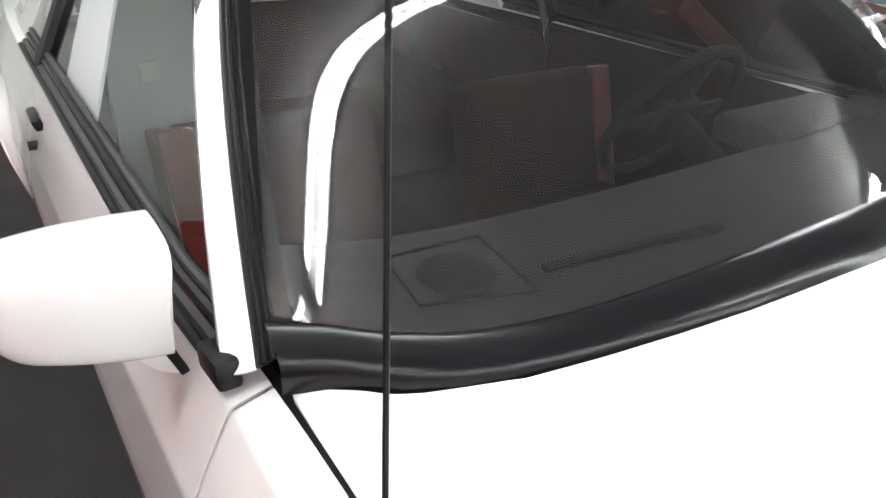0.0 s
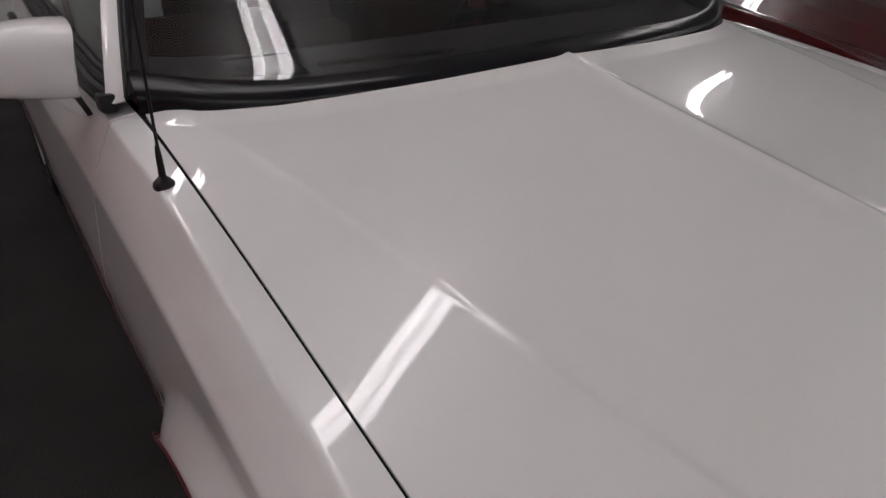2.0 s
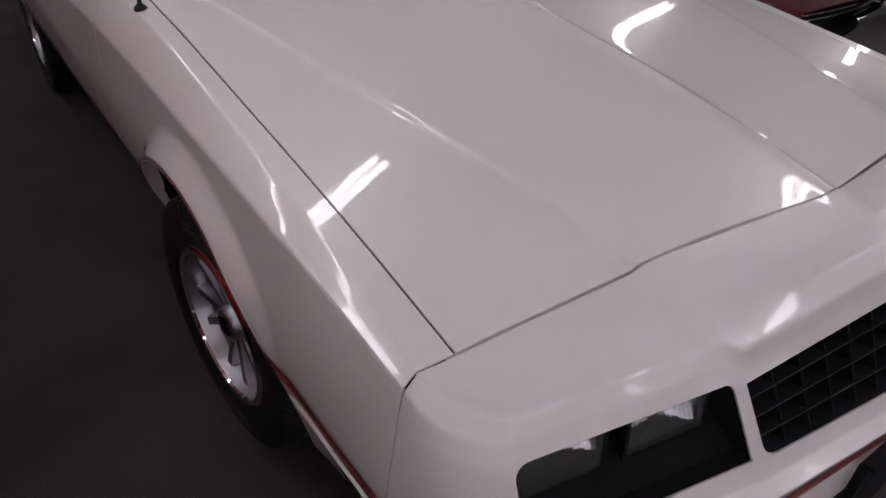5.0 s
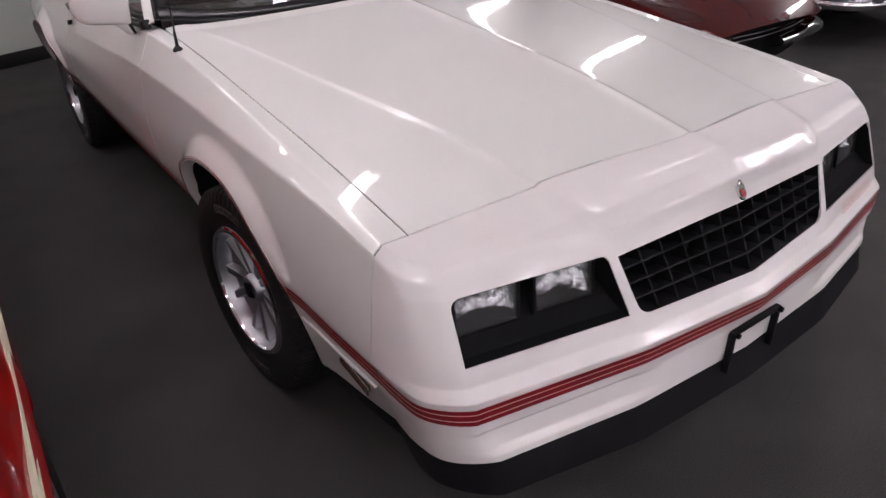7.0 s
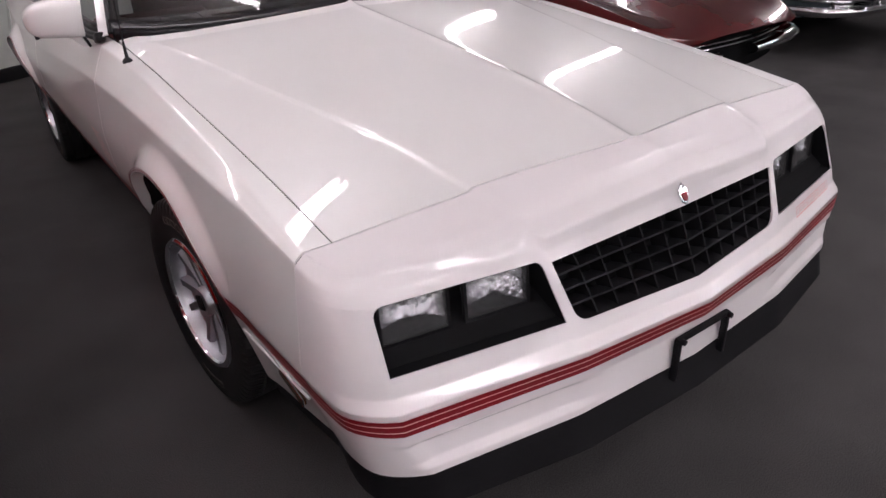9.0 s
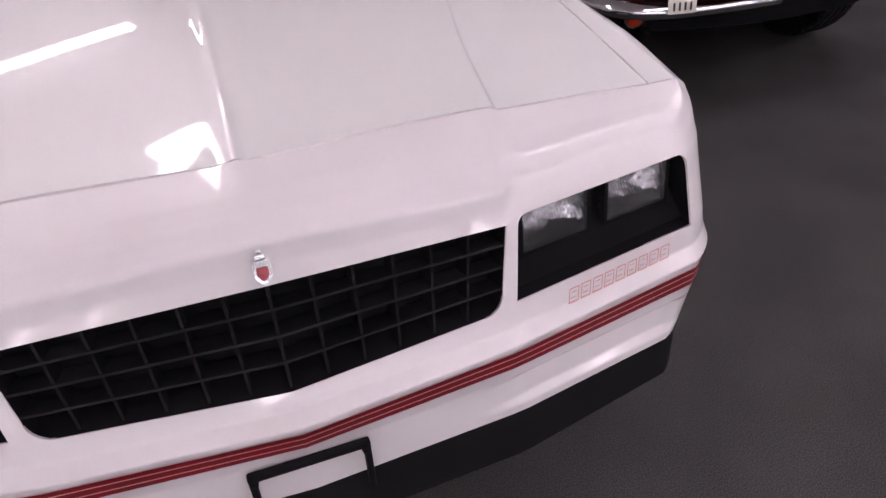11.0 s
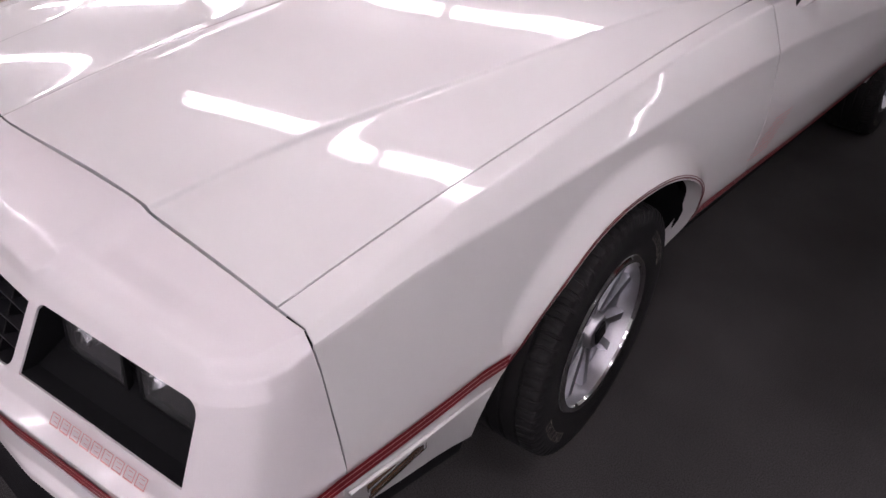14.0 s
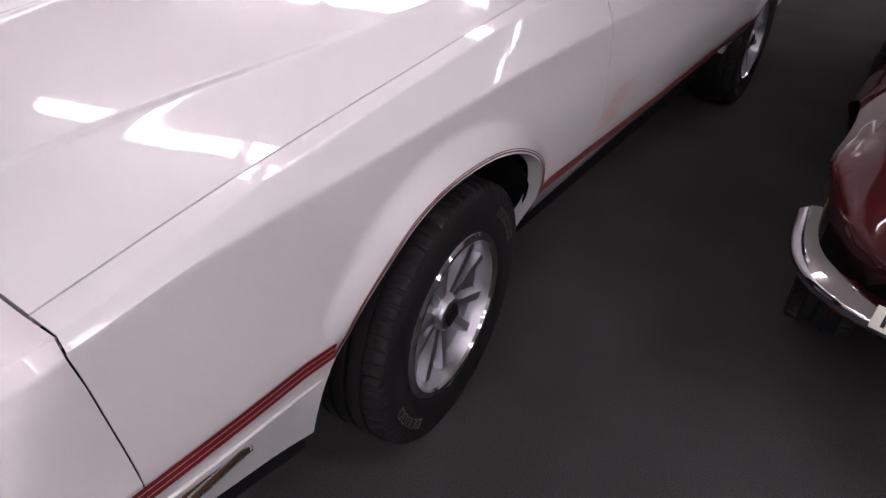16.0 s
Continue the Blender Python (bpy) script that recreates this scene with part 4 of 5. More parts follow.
def headlamp(car, sx, x0, x1):
    """A rectangular sealed-beam lamp: frame, bright bowl, ribbed lens."""
    lamp = holder("headlamp")
    lamp.parent = car
    lamp["label"] = "rectangular glass headlamp with ribbed lens"
    xm = (x0 + x1) / 2
    yf = -0.930 + (xm - 0.409) * 0.163 + 0.020
    turn = math.degrees(math.atan(0.163))
    m = pose(sx * xm, yf, 0.700, -6, 0, sx * turn)
    w, h = (x1 - x0) / 2, 0.048
    def frame_pts(k, d):
        return [(q * (w + k), d, s * (h + k)) for q, s in ((-1, -1), (1, -1), (1, 1), (-1, 1))]
    bm = bmesh.new()
    rings = [frame_pts(0.005, 0.006), frame_pts(0.005, -0.004), frame_pts(-0.002, -0.004), frame_pts(-0.003, 0.006)]
    sheet([r + [r[0]] for r in rings], bm)
    bmesh.ops.transform(bm, matrix=m, verts=bm.verts)
    part("lamp_frame", bm, MATTE_BLACK, lamp)
    ph = xm * 9.0 + sx
    rng = random.Random(int(1000 * (xm + 1)) + (7 if sx > 0 else 0))
    rows = []
    for v in np.linspace(-1, 1, 37):
        rows.append([(u * w, 0.010 + 0.020 * (1 - u**4) * (1 - v * v) + 0.010 * (((v + 1) * 2.0 + 0.25 * math.sin(2.2 * u + ph)) % 1.0) + 0.00022 * math.cos(u * math.pi * 22) + 0.0010 * math.sin(7 * u + ph) * math.sin(6 * v + 2 * ph) + 0.0005 * math.sin(17 * u + 3 * ph) * math.sin(19 * v + ph) + rng.uniform(-0.00018, 0.00018), v * h) for u in np.linspace(-1, 1, 133)])
    bm = sheet(rows)
    bmesh.ops.transform(bm, matrix=m, verts=bm.verts)
    part("reflector", bm, REFLECTOR, lamp, "bright reflector bowl", angle=12)
    rows = []
    for v in np.linspace(-1, 1, 7):
        rows.append([(u * w, -0.002 - 0.007 * (1 - u * u) * (1 - v * v), v * h) for u in np.linspace(-1, 1, 11)])
    bm = sheet(rows)
    bmesh.ops.transform(bm, matrix=m, verts=bm.verts)
    ob = part("lens", bm, LENS, lamp, "ribbed clear lens")


PILLAR_FOOT, PILLAR_TOP = Vector((0.812, 0.748, 1.0)), Vector((0.625, 1.305, 1.345))


def swell(u):
    """How much the windshield bows out at u: most across the middle."""
    f = min(max((abs(u) - 0.15) / 0.50, 0.0), 1.0)
    return 1.147 - (0.147 + 0.42 * u * u) * f * f * (3 - 2 * f)


def glasshouse(car, doors):
    def shield(u, v):
        """Windshield surface, u from -1 to 1, v from foot to head."""
        foot = Vector((0.760 * u, 0.615 + 0.035 * u * u + 0.0275 * u**4 + 0.086 * u**8, 1.0464 - 0.040 * u * u + 0.0546 * u**4))
        head = Vector((0.585 * u, 1.2199 - 0.016 * u * u + 0.063 * u**4 - 0.019 * u**8, 1.3704 - 0.012 * u * u))
        p = foot.lerp(head, v)
        return p + Vector((0, -0.55, 0.83)) * 0.0618 * math.sin(math.pi * min(max(v, 0.0), 1.0) ** 2.1585) * swell(u)

    pane = part("windshield", sheet([[tuple(shield(u, v)) for u in np.linspace(-1, 1, 65)] for v in np.linspace(-0.004, 1.0, 36)]), GLASS, car, "tinted windshield", angle=80)
    pane.visible_shadow = False
    # rounded black cowl up to the foot of the glass
    rows = []
    for u in np.linspace(-1.0, 1.0, 33):
        x = 0.770 * u
        y0, p = hood_rear(x), shield(min(max(u * 1.015, -0.985), 0.985), 0.0)
        z0 = hood_z(min(abs(x), 0.757), min(y0, 0.72)) - 0.012
        a, b = np.array((y0 - 0.03, z0 - 0.012)), np.array((p.y, p.z + 0.002))
        mid1, mid2 = np.array((y0 + 0.004, z0)), np.array((a + (b - a) * 0.5)) + np.array((-0.006, 0.011))
        mid3 = a + (b - a) * 0.85 + np.array((-0.004, 0.006))
        rows.append([(x, q[0], q[1]) for q in chaikin([a, mid1, mid2, mid3, b, b + np.array((0.004, -0.008))], 2)])
    part("cowl_panel", sheet(rows), COWL, car, "glossy black cowl under the windshield", angle=60, thick=0.004)
    for sx in (-1, 1):
        # pillar
        rows = []
        for t in np.linspace(0, 1, 10):
            p = PILLAR_FOOT.lerp(PILLAR_TOP, t) + Vector((0.012, 0, 0.004)) * math.sin(math.pi * t)
            sec = [(-0.054, 0.004, 0.012), (-0.028, -0.007, 0.0155), (-0.016, -0.004, 0.0140), (0.000, 0.010, 0.006), (-0.003, 0.030, 0.0), (-0.03, 0.05, -0.006)]
            rows.append([(sx * (p.x + a), p.y + b, p.z + c) for a, b, c in sec])
        part("pillar", sheet([r[1:5] for r in rows]), WHITE, car, thick=0.004)
        part("pillar_moulding", sheet([[(r[0][0] - sx * 0.022, r[0][1] + 0.006, r[0][2] - 0.004), (r[0][0], r[0][1] - 0.006, r[0][2] + 0.008), (r[1][0] - sx * 0.001, r[1][1] - 0.0015, r[1][2] + 0.0015)] for r in rows]), TRIM, car, "black windshield side moulding", thick=0.003)
        for f, rr in ((0.25, 0.0045), (0.62, 0.0055), (0.92, 0.0035)):
            pts = [tuple(Vector(r[0]).lerp(Vector(r[1]), f) + Vector((0, -0.003, 0.004))) for r in rows]
            part("moulding_ridge", tube(bmesh.new(), pts, rr, 8), TRIM, car, "raised rib of the black moulding")
        # roof rail and rear pillar
        rail = [(0.625, 1.305, 1.345), (0.615, 1.45, 1.362), (0.610, 1.8, 1.368), (0.615, 2.2, 1.355), (0.630, 2.45, 1.33)]
        part("roof_rail", tube(bmesh.new(), [(sx * x, y, z) for x, y, z in rail], 0.020, 10), WHITE, car)
        quarter = [[(sx * 0.628, 2.36, 1.345), (sx * 0.63, 2.5, 1.33), (sx * 0.63, 2.62, 1.27)], [(sx * 0.72, 2.36, 1.16), (sx * 0.71, 2.6, 1.15), (sx * 0.70, 2.78, 1.12)], [(sx * 0.80, 2.36, 0.985), (sx * 0.79, 2.7, 0.975), (sx * 0.775, 2.98, 0.965)]]
        part("rear_pillar", sheet(quarter), WHITE, car, thick=0.02)
        # door glass with its frame
        def side_glass(y, t):
            z0 = 0.992
            top = float(np.interp(y, [0.80, 1.305, 1.45, 1.8, 2.36], [1.02, 1.335, 1.352, 1.358, 1.335]))
            z = z0 + (top - z0) * t
            x = 0.800 - (z - 0.99) * 0.50
            return (sx * x, y, z)
        for nm, y0, y1 in (("door_glass", 0.84, 2.05), ("quarter_glass", 2.09, 2.36)):
            g = part(nm, sheet([[side_glass(y, t) for t in np.linspace(0, 1, 6)] for y in np.linspace(y0, y1, 12)]), SIDE_GLASS, doors[sx] if nm == "door_glass" else car, "clear side window glass")
            g.visible_shadow = False
        part("window_post", tube(bmesh.new(), [side_glass(2.07, 0), side_glass(2.07, 0.5), side_glass(2.07, 1)], 0.022, 8), TRIM, car)
        pts = [side_glass(y, 1.0) for y in np.linspace(0.80, 2.36, 22)]
        part("window_frame", tube(bmesh.new(), [(x + sx * 0.002, y, z + 0.006) for x, y, z in pts], 0.013, 8), TRIM, car, "black window frame")
        # layered black belt moulding
        for dx, dz, r, mt in ((0.014, -0.002, 0.008, TRIM), (0.0, 0.004, 0.011, SEAL), (-0.010, 0.020, 0.009, TRIM), (-0.017, 0.034, 0.007, SEAL)):
            pts = [(sx * (0.803 + dx - 0.010 * max(0, (0.95 - y) / 0.2)), y, 0.990 + dz + 0.012 * max(0, (0.95 - y) / 0.2)) for y in np.linspace(0.79, 2.35, 20)]
            part("belt_moulding", tube(bmesh.new(), pts, r, 8), mt, car, "black belt moulding below the window")
        k = 1.0 if sx < 0 else 0.45
        bm = box(bmesh.new(), (-0.012 * k, -0.035 * k, -0.016 * k), (0.014 * k, 0.035 * k, 0.016 * k), pose(sx * 0.808, 0.785, 1.002, -12, 0, 0), 0.006 * k)
        part("mirror_patch", bm, TRIM, car)
        # handle and lock
        bm = box(bmesh.new(), (-0.010, -0.050, -0.015), (0.012, 0.050, 0.015), pose(sx * 0.850, 1.945, 0.912, 0, sx * 18, 0), 0.007, 3)
        part("door_handle", bm, TRIM, doors[sx], "black pull handle")
        bm = box(bmesh.new(), (0.006, -0.040, -0.002), (0.015, 0.034, 0.009), pose(sx * 0.850, 1.945, 0.912, 0, sx * 18, 0), 0.003)
        part("handle_grip", bm, CHROME, doors[sx])
        part("door_lock", tube(bmesh.new(), [(sx * 0.850, 1.965, 0.846), (sx * 0.876, 1.965, 0.846)], 0.011, 10), TRIM, doors[sx])
    # roof
    rows = []
    for y in np.linspace(1.295, 2.48, 12):
        z = float(np.interp(y, [1.295, 1.45, 1.8, 2.2, 2.48], [1.352, 1.374, 1.382, 1.372, 1.335]))
        rows.append([(0.622 * q, y - 0.085 * (1 - q * q) * (1 - (y - 1.295) / 1.185), z + 0.022 * (1 - q * q)) for q in np.linspace(-1, 1, 13)])
    part("roof", sheet(rows), WHITE, car, thick=0.025)
    rw = part("rear_window", sheet([[(0.60 * q, 2.49 + 0.06 * (1 - q * q), 1.33), (0.66 * q, 2.80 + 0.08 * (1 - q * q), 0.99)] for q in np.linspace(-1, 1, 11)]), GLASS, car, "tinted rear window")
    rw.visible_shadow = False
    # stickers inside the glass at the driver's lower corner
    for k, (u0, u1, left_, right_) in enumerate(((0.755, 0.855, GREEN_LABEL, GREEN_LABEL), (0.862, 0.962, PALE_LABEL, ORANGE_LABEL))):
        st = holder("inspection_sticker")
        st.parent = car
        st["label"] = "small green sticker" if k == 0 else "small orange sticker"
        def q(u, v, d):
            return tuple(shield(u, v + 0.25 * (0.962 - u)) + Vector((0, 0.55, -0.83)) * d)
        part("sticker_sheet", sheet([[q(u0 + (u1 - u0) * a, b, 0.003) for a in (0, 0.33, 0.66, 1)] for b in (0.03, 0.115)]), left_, st)
        part("sticker_colour", sheet([[q(u0 + (u1 - u0) * a, b, 0.002) for a in (0.52, 0.7, 1)] for b in (0.03, 0.115)]), right_, st, "coloured end of the sticker")
        for a, w, b0, b1 in ((0.08, 0.13, 0.055, 0.095), (0.26, 0.13, 0.055, 0.095), (0.46, 0.05, 0.045, 0.105), (0.55, 0.05, 0.045, 0.105), (0.64, 0.05, 0.045, 0.105)):
            part("sticker_bar", sheet([[q(u0 + (u1 - u0) * (a + c), b, 0.001) for c in (0, w)] for b in (b0, b1)]), INK, st)


def cabin(car):
    dash = holder("dashboard")
    dash.parent = car
    rows = []
    for x in np.linspace(-0.72, 0.72, 19):
        u = x / 0.76
        y0 = 0.652 + 0.035 * u * u + 0.0275 * u**4 + 0.086 * u**8
        rows.append([(x, y0 - 0.03, 1.012), (x, y0 + 0.05, 1.028), (x, y0 + 0.185, 1.030), (x, y0 + 0.215, 1.022), (x, y0 + 0.235, 0.99), (x, y0 + 0.22, 0.72)])
    part("dash_top", sheet(rows), DASH, dash, "grey vinyl dashboard top", thick=0.01)
    bm = spun(bmesh.new(), [(1.0345, 0.0005), (1.0345, 0.044), (1.0325, 0.047)], 28, "z")
    ob = part("speaker_grille", bm, MATTE_BLACK, dash)
    ob.location = (-0.534, 0.769, 0)
    lid = [(-0.587, 0.842, 1.031), (-0.456, 0.833, 1.031), (-0.473, 0.693, 1.030), (-0.603, 0.737, 1.030)]
    for k in range(4):
        part("dash_seam", tube(bmesh.new(), [lid[k], lid[(k + 1) % 4]], 0.0022, 6), MATTE_BLACK, dash)
    part("defroster_slot", box(bmesh.new(), (-0.145, -0.006, -0.004), (0.145, 0.006, 0.004), pose(-0.2925, 0.7095, 1.0305, 0, 0, -6.5)), MATTE_BLACK, dash)
    bm = box(bmesh.new(), (0.24, 0.86, 0.99), (0.60, 1.00, 1.045), None, 0.016, 3)
    part("instrument_hood", bm, DASH, dash)
    # steering wheel
    sw = holder("steering_wheel")
    sw.parent = car
    m = pose(0.38, 1.20, 0.96, -62, 0, 0)
    ring = [(0.185 * math.cos(t), 0.185 * math.sin(t), 0) for t in np.linspace(0, 2 * math.pi, 37)]
    bm = tube(bmesh.new(), ring, 0.014, 10, False)
    bmesh.ops.transform(bm, matrix=m, verts=bm.verts)
    part("wheel_ring", bm, MATTE_BLACK, sw, "black steering wheel rim")
    bm = bmesh.new()
    for a in (0, 180, 270):
        box(bm, (0.03, -0.02, -0.008), (0.18, 0.02, 0.006), pose(0, 0, 0, 0, 0, a), 0.005)
    box(bm, (-0.06, -0.05, -0.02), (0.06, 0.05, 0.012), None, 0.012)
    bmesh.ops.transform(bm, matrix=m, verts=bm.verts)
    part("wheel_spokes", bm, BLACK, sw)
    part("steering_column", tube(bmesh.new(), [tuple(m @ Vector((0, 0, -0.02))), tuple(m @ Vector((0, 0, -0.32)))], 0.035, 10), BLACK, sw)
    # seats: near-black faces carry the cabin's shade, brighter sides the window light
    for sx in (-1, 1):
        seat = holder("seat")
        seat.parent = car
        seat["label"] = "burgundy bucket seat with piped edges, its faces darkened for cabin shade"
        part("seat_cushion", box(bmesh.new(), (-0.26, -0.27, 0), (0.26, 0.27, 0.17), pose(sx * 0.395, 1.40, 0.42, 6, 0, 0), 0.05, 3), SHADED_CLOTH, seat)
        part("seat_back", box(bmesh.new(), (-0.255, -0.07, 0), (0.255, 0.07, 0.47), pose(sx * 0.395, 1.60, 0.475, -16, 0, 0), 0.05, 3), SHADED_CLOTH, seat)
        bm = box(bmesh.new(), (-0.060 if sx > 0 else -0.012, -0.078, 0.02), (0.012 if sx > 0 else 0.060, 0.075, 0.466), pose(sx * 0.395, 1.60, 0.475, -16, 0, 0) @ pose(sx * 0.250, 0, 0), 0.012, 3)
        part("seat_bolster", bm, LIT_VINYL, seat, "burgundy vinyl seat side, coloured brighter as lit through the window")
        edge = [(-0.070, 0.02), (-0.072, 0.30), (-0.060, 0.44), (0.0, 0.465), (0.06, 0.45)]
        bm = tube(bmesh.new(), [tuple(pose(sx * 0.395, 1.60, 0.475, -16, 0, 0) @ Vector((sx * 0.259, q[0], q[1]))) for q in chaikin(edge, 2)], 0.0035, 6)
        part("seat_piping", bm, PIPING, seat, "pale piped edge")
        # shoulder belt with its bright tongue
        a, b = Vector((sx * 0.62, 2.05, 1.28)), Vector((sx * 0.664, 1.963, 0.985))
        part("belt_strap", box(bmesh.new(), (-0.024, -0.002, 0), (0.024, 0.002, (a - b).length), Matrix.Translation(b) @ (a - b).to_track_quat("Z", "Y").to_matrix().to_4x4()), BELT, car, "dark seat belt webbing")
        part("belt_tongue", box(bmesh.new(), (-0.020, -0.003, -0.06), (0.020, 0.003, 0.0), Matrix.Translation(b) @ (a - b).to_track_quat("Z", "Y").to_matrix().to_4x4(), 0.002), CHROME, car, "bright belt tongue")
        quarter_in = [(0.70, 1.89), (0.60, 1.96), (0.52, 2.03), (0.45, 2.09), (0.39, 2.14)]
        if sx > 0:
            part("quarter_trim", sheet([[(0.715 + 0.02 * (z - 0.7), y, z) for z in (0.45, 0.6, 0.78, 0.95)] for y in (2.0, 2.3, 2.6, 2.8)]), SHADED_CLOTH, car, "burgundy interior quarter trim", thick=0.008)
        if sx < 0:
            part("quarter_trim", sheet([[(sx * (x - 0.10 * max(z - 0.95, 0)), y, z) for z in (0.45, 0.7, 0.95, 1.12, 1.31)] for x, y in quarter_in]), TRIM_GREY, car, "pale grey interior quarter trim", thick=0.008)
        if sx < 0:
            part("belt_guide", box(bmesh.new(), (-0.004, -0.030, -0.022), (0.004, 0.030, 0.022), pose(sx * 0.594, 1.945, 0.99, 0, 0, sx * 54), 0.003), PALE_LABEL, car, "white belt guide")
        # bright strip behind the right door glass, built as a flat white panel
        if sx < 0:
            part("pillar_trim", sheet([[(sx * (0.778 - (z - 0.99) * 0.5), 1.60 + 0.70 * (z - 1.0) + w * (0.32 - 0.15 * (z - 1.0)), z) for w in (0, 0.5, 1)] for z in (0.96, 1.06, 1.18, 1.30)]), STRIP_WHITE, car, "white sloping strip just inside the window", thick=0.006)
        part("door_trim", sheet([[(sx * 0.765, y, z) for z in (0.45, 0.7, 0.975)] for y in (0.80, 1.4, 2.08)]), SHADED_CLOTH, car, "burgundy door trim")
    part("rear_bench", box(bmesh.new(), (-0.62, -0.28, 0), (0.62, 0.25, 0.20), pose(0, 2.45, 0.45), 0.05, 3), SHADED_CLOTH, car)
    part("rear_backrest", box(bmesh.new(), (-0.62, -0.07, 0), (0.62, 0.07, 0.50), pose(0, 2.70, 0.52, -18, 0, 0), 0.05, 3), SHADED_CLOTH, car)
    part("parcel_shelf", box(bmesh.new(), (-0.66, 2.78, 0.93), (0.66, 3.0, 0.955)), SHADED_CLOTH, car)
    part("headliner", box(bmesh.new(), (-0.58, 1.32, 1.335), (0.58, 2.40, 1.345)), DASH, car)
    bm = box(bmesh.new(), (-0.72, 0.70, 0.40), (0.72, 0.74, 0.97))
    box(bm, (-0.72, 0.74, 0.40), (0.72, 3.0, 0.43))
    part("cabin_floor", bm, MATTE_BLACK, car)


def mirror(car, sx):
    mir = holder("door_mirror")
    mir.parent = car
    mir["label"] = "white painted sport door mirror"
    if sx > 0:
        mir.location = (0.022, 0.05, -0.012)
        mir.scale = (0.96, 1, 1)
    rows = []
    for t in np.linspace(0, 1, 21) ** 0.7:
        x = 0.842 + 0.157 * t
        close = math.sqrt(max(0.0, 1 - max(0.0, (t - 0.72) / 0.28) ** 2.4))
        up = (0.070 - 0.031 * t**2.6) * (0.20 + 0.80 * close) * (1 - 0.08 * (1 - t) ** 4)
        down = (0.059 - 0.010 * t) * (0.12 + 0.88 * close)
        cy, cz = 0.865 + 0.050 * t * t, 1.062
        hy = 0.066 * (1 - 0.28 * t) * (0.15 + 0.85 * close)
        if t == 1:
            up, down, hy = 0.012, 0.012, 0.010
        ring = []
        for q in range(28):
            a = 2 * math.pi * q / 28
            c, w = math.cos(a), math.sin(a)
            px = math.copysign(abs(c) ** 0.50, c)
            pz = math.copysign(abs(w) ** 0.46, w)
            ring.append((sx * (x - 0.014 * (1 - t) * max(pz, 0.0)), cy + hy * px, cz + (up if w > 0 else down) * pz))
        rows.append(ring)
    bm = sheet([r + [r[0]] for r in rows])
    bmesh.ops.remove_doubles(bm, verts=bm.verts, dist=1e-5)
    part("mirror_shell", bm, WHITE, mir, angle=50)
    c = rows[0]
    bm = bmesh.new()
    bm.faces.new([bm.verts.new(p) for p in c])
    part("mirror_inner_cap", bm, WHITE, mir)
    bm = bmesh.new()
    bm.faces.new([bm.verts.new(p) for p in rows[-1]])
    part("mirror_outer_cap", bm, WHITE, mir)
    bm = sheet([[(sx * (0.850 + 0.110 * u), 0.922 + 0.022 * u, 1.022 + 0.062 * v) for u in (0, 0.5, 1)] for v in (0, 0.5, 1)])
    part("mirror_glass", bm, MIRROR, mir, "mirror glass")
    bm = bmesh.new()
    rings = []
    for t in np.linspace(0, 1, 5):
        x, z = 0.834 + 0.02 * t, 0.966 + 0.045 * t
        rings.append([(sx * x, 0.835, z), (sx * (x + 0.02 + 0.02 * t), 0.845, z + 0.004), (sx * (x + 0.02 + 0.02 * t), 0.90, z + 0.004), (sx * x, 0.905, z)])
    sheet([r + [r[0]] for r in rings], bm)
    part("mirror_stalk", bm, WHITE, mir)
    part("stalk_gasket", box(bmesh.new(), (-0.004, -0.004, -0.018), (0.006, 0.004, 0.020), pose(sx * 0.838, 0.831, 0.986, 0, sx * 20, 0), 0.002), TRIM, mir, "black rubber gasket")


def antenna(car):
    ant = holder("antenna")
    ant.parent = car
    ant["label"] = "thin black whip antenna on the wing"
    base = Vector((-0.799, 0.471, 0.970))
    bm = spun(bmesh.new(), [(0.0, 0.0150), (0.004, 0.0158), (0.009, 0.0145), (0.014, 0.0095), (0.018, 0.0052), (0.05, 0.0044), (0.062, 0.0030), (0.063, 0.0005)], 20, "z")
    bmesh.ops.transform(bm, matrix=Matrix.Translation(base) @ pose(0, 0, 0, -3, 1, 0), verts=bm.verts)
    part("antenna_base", bm, TRIM, ant)
    tip = base + Vector((0.02, 0.03, 0.74))
    part("antenna_rod", tube(bmesh.new(), [tuple(base), tuple(base.lerp(tip, 0.5)), tuple(tip)], [0.0024, 0.0018, 0.0013], 6), TRIM, ant)


white_coupe()


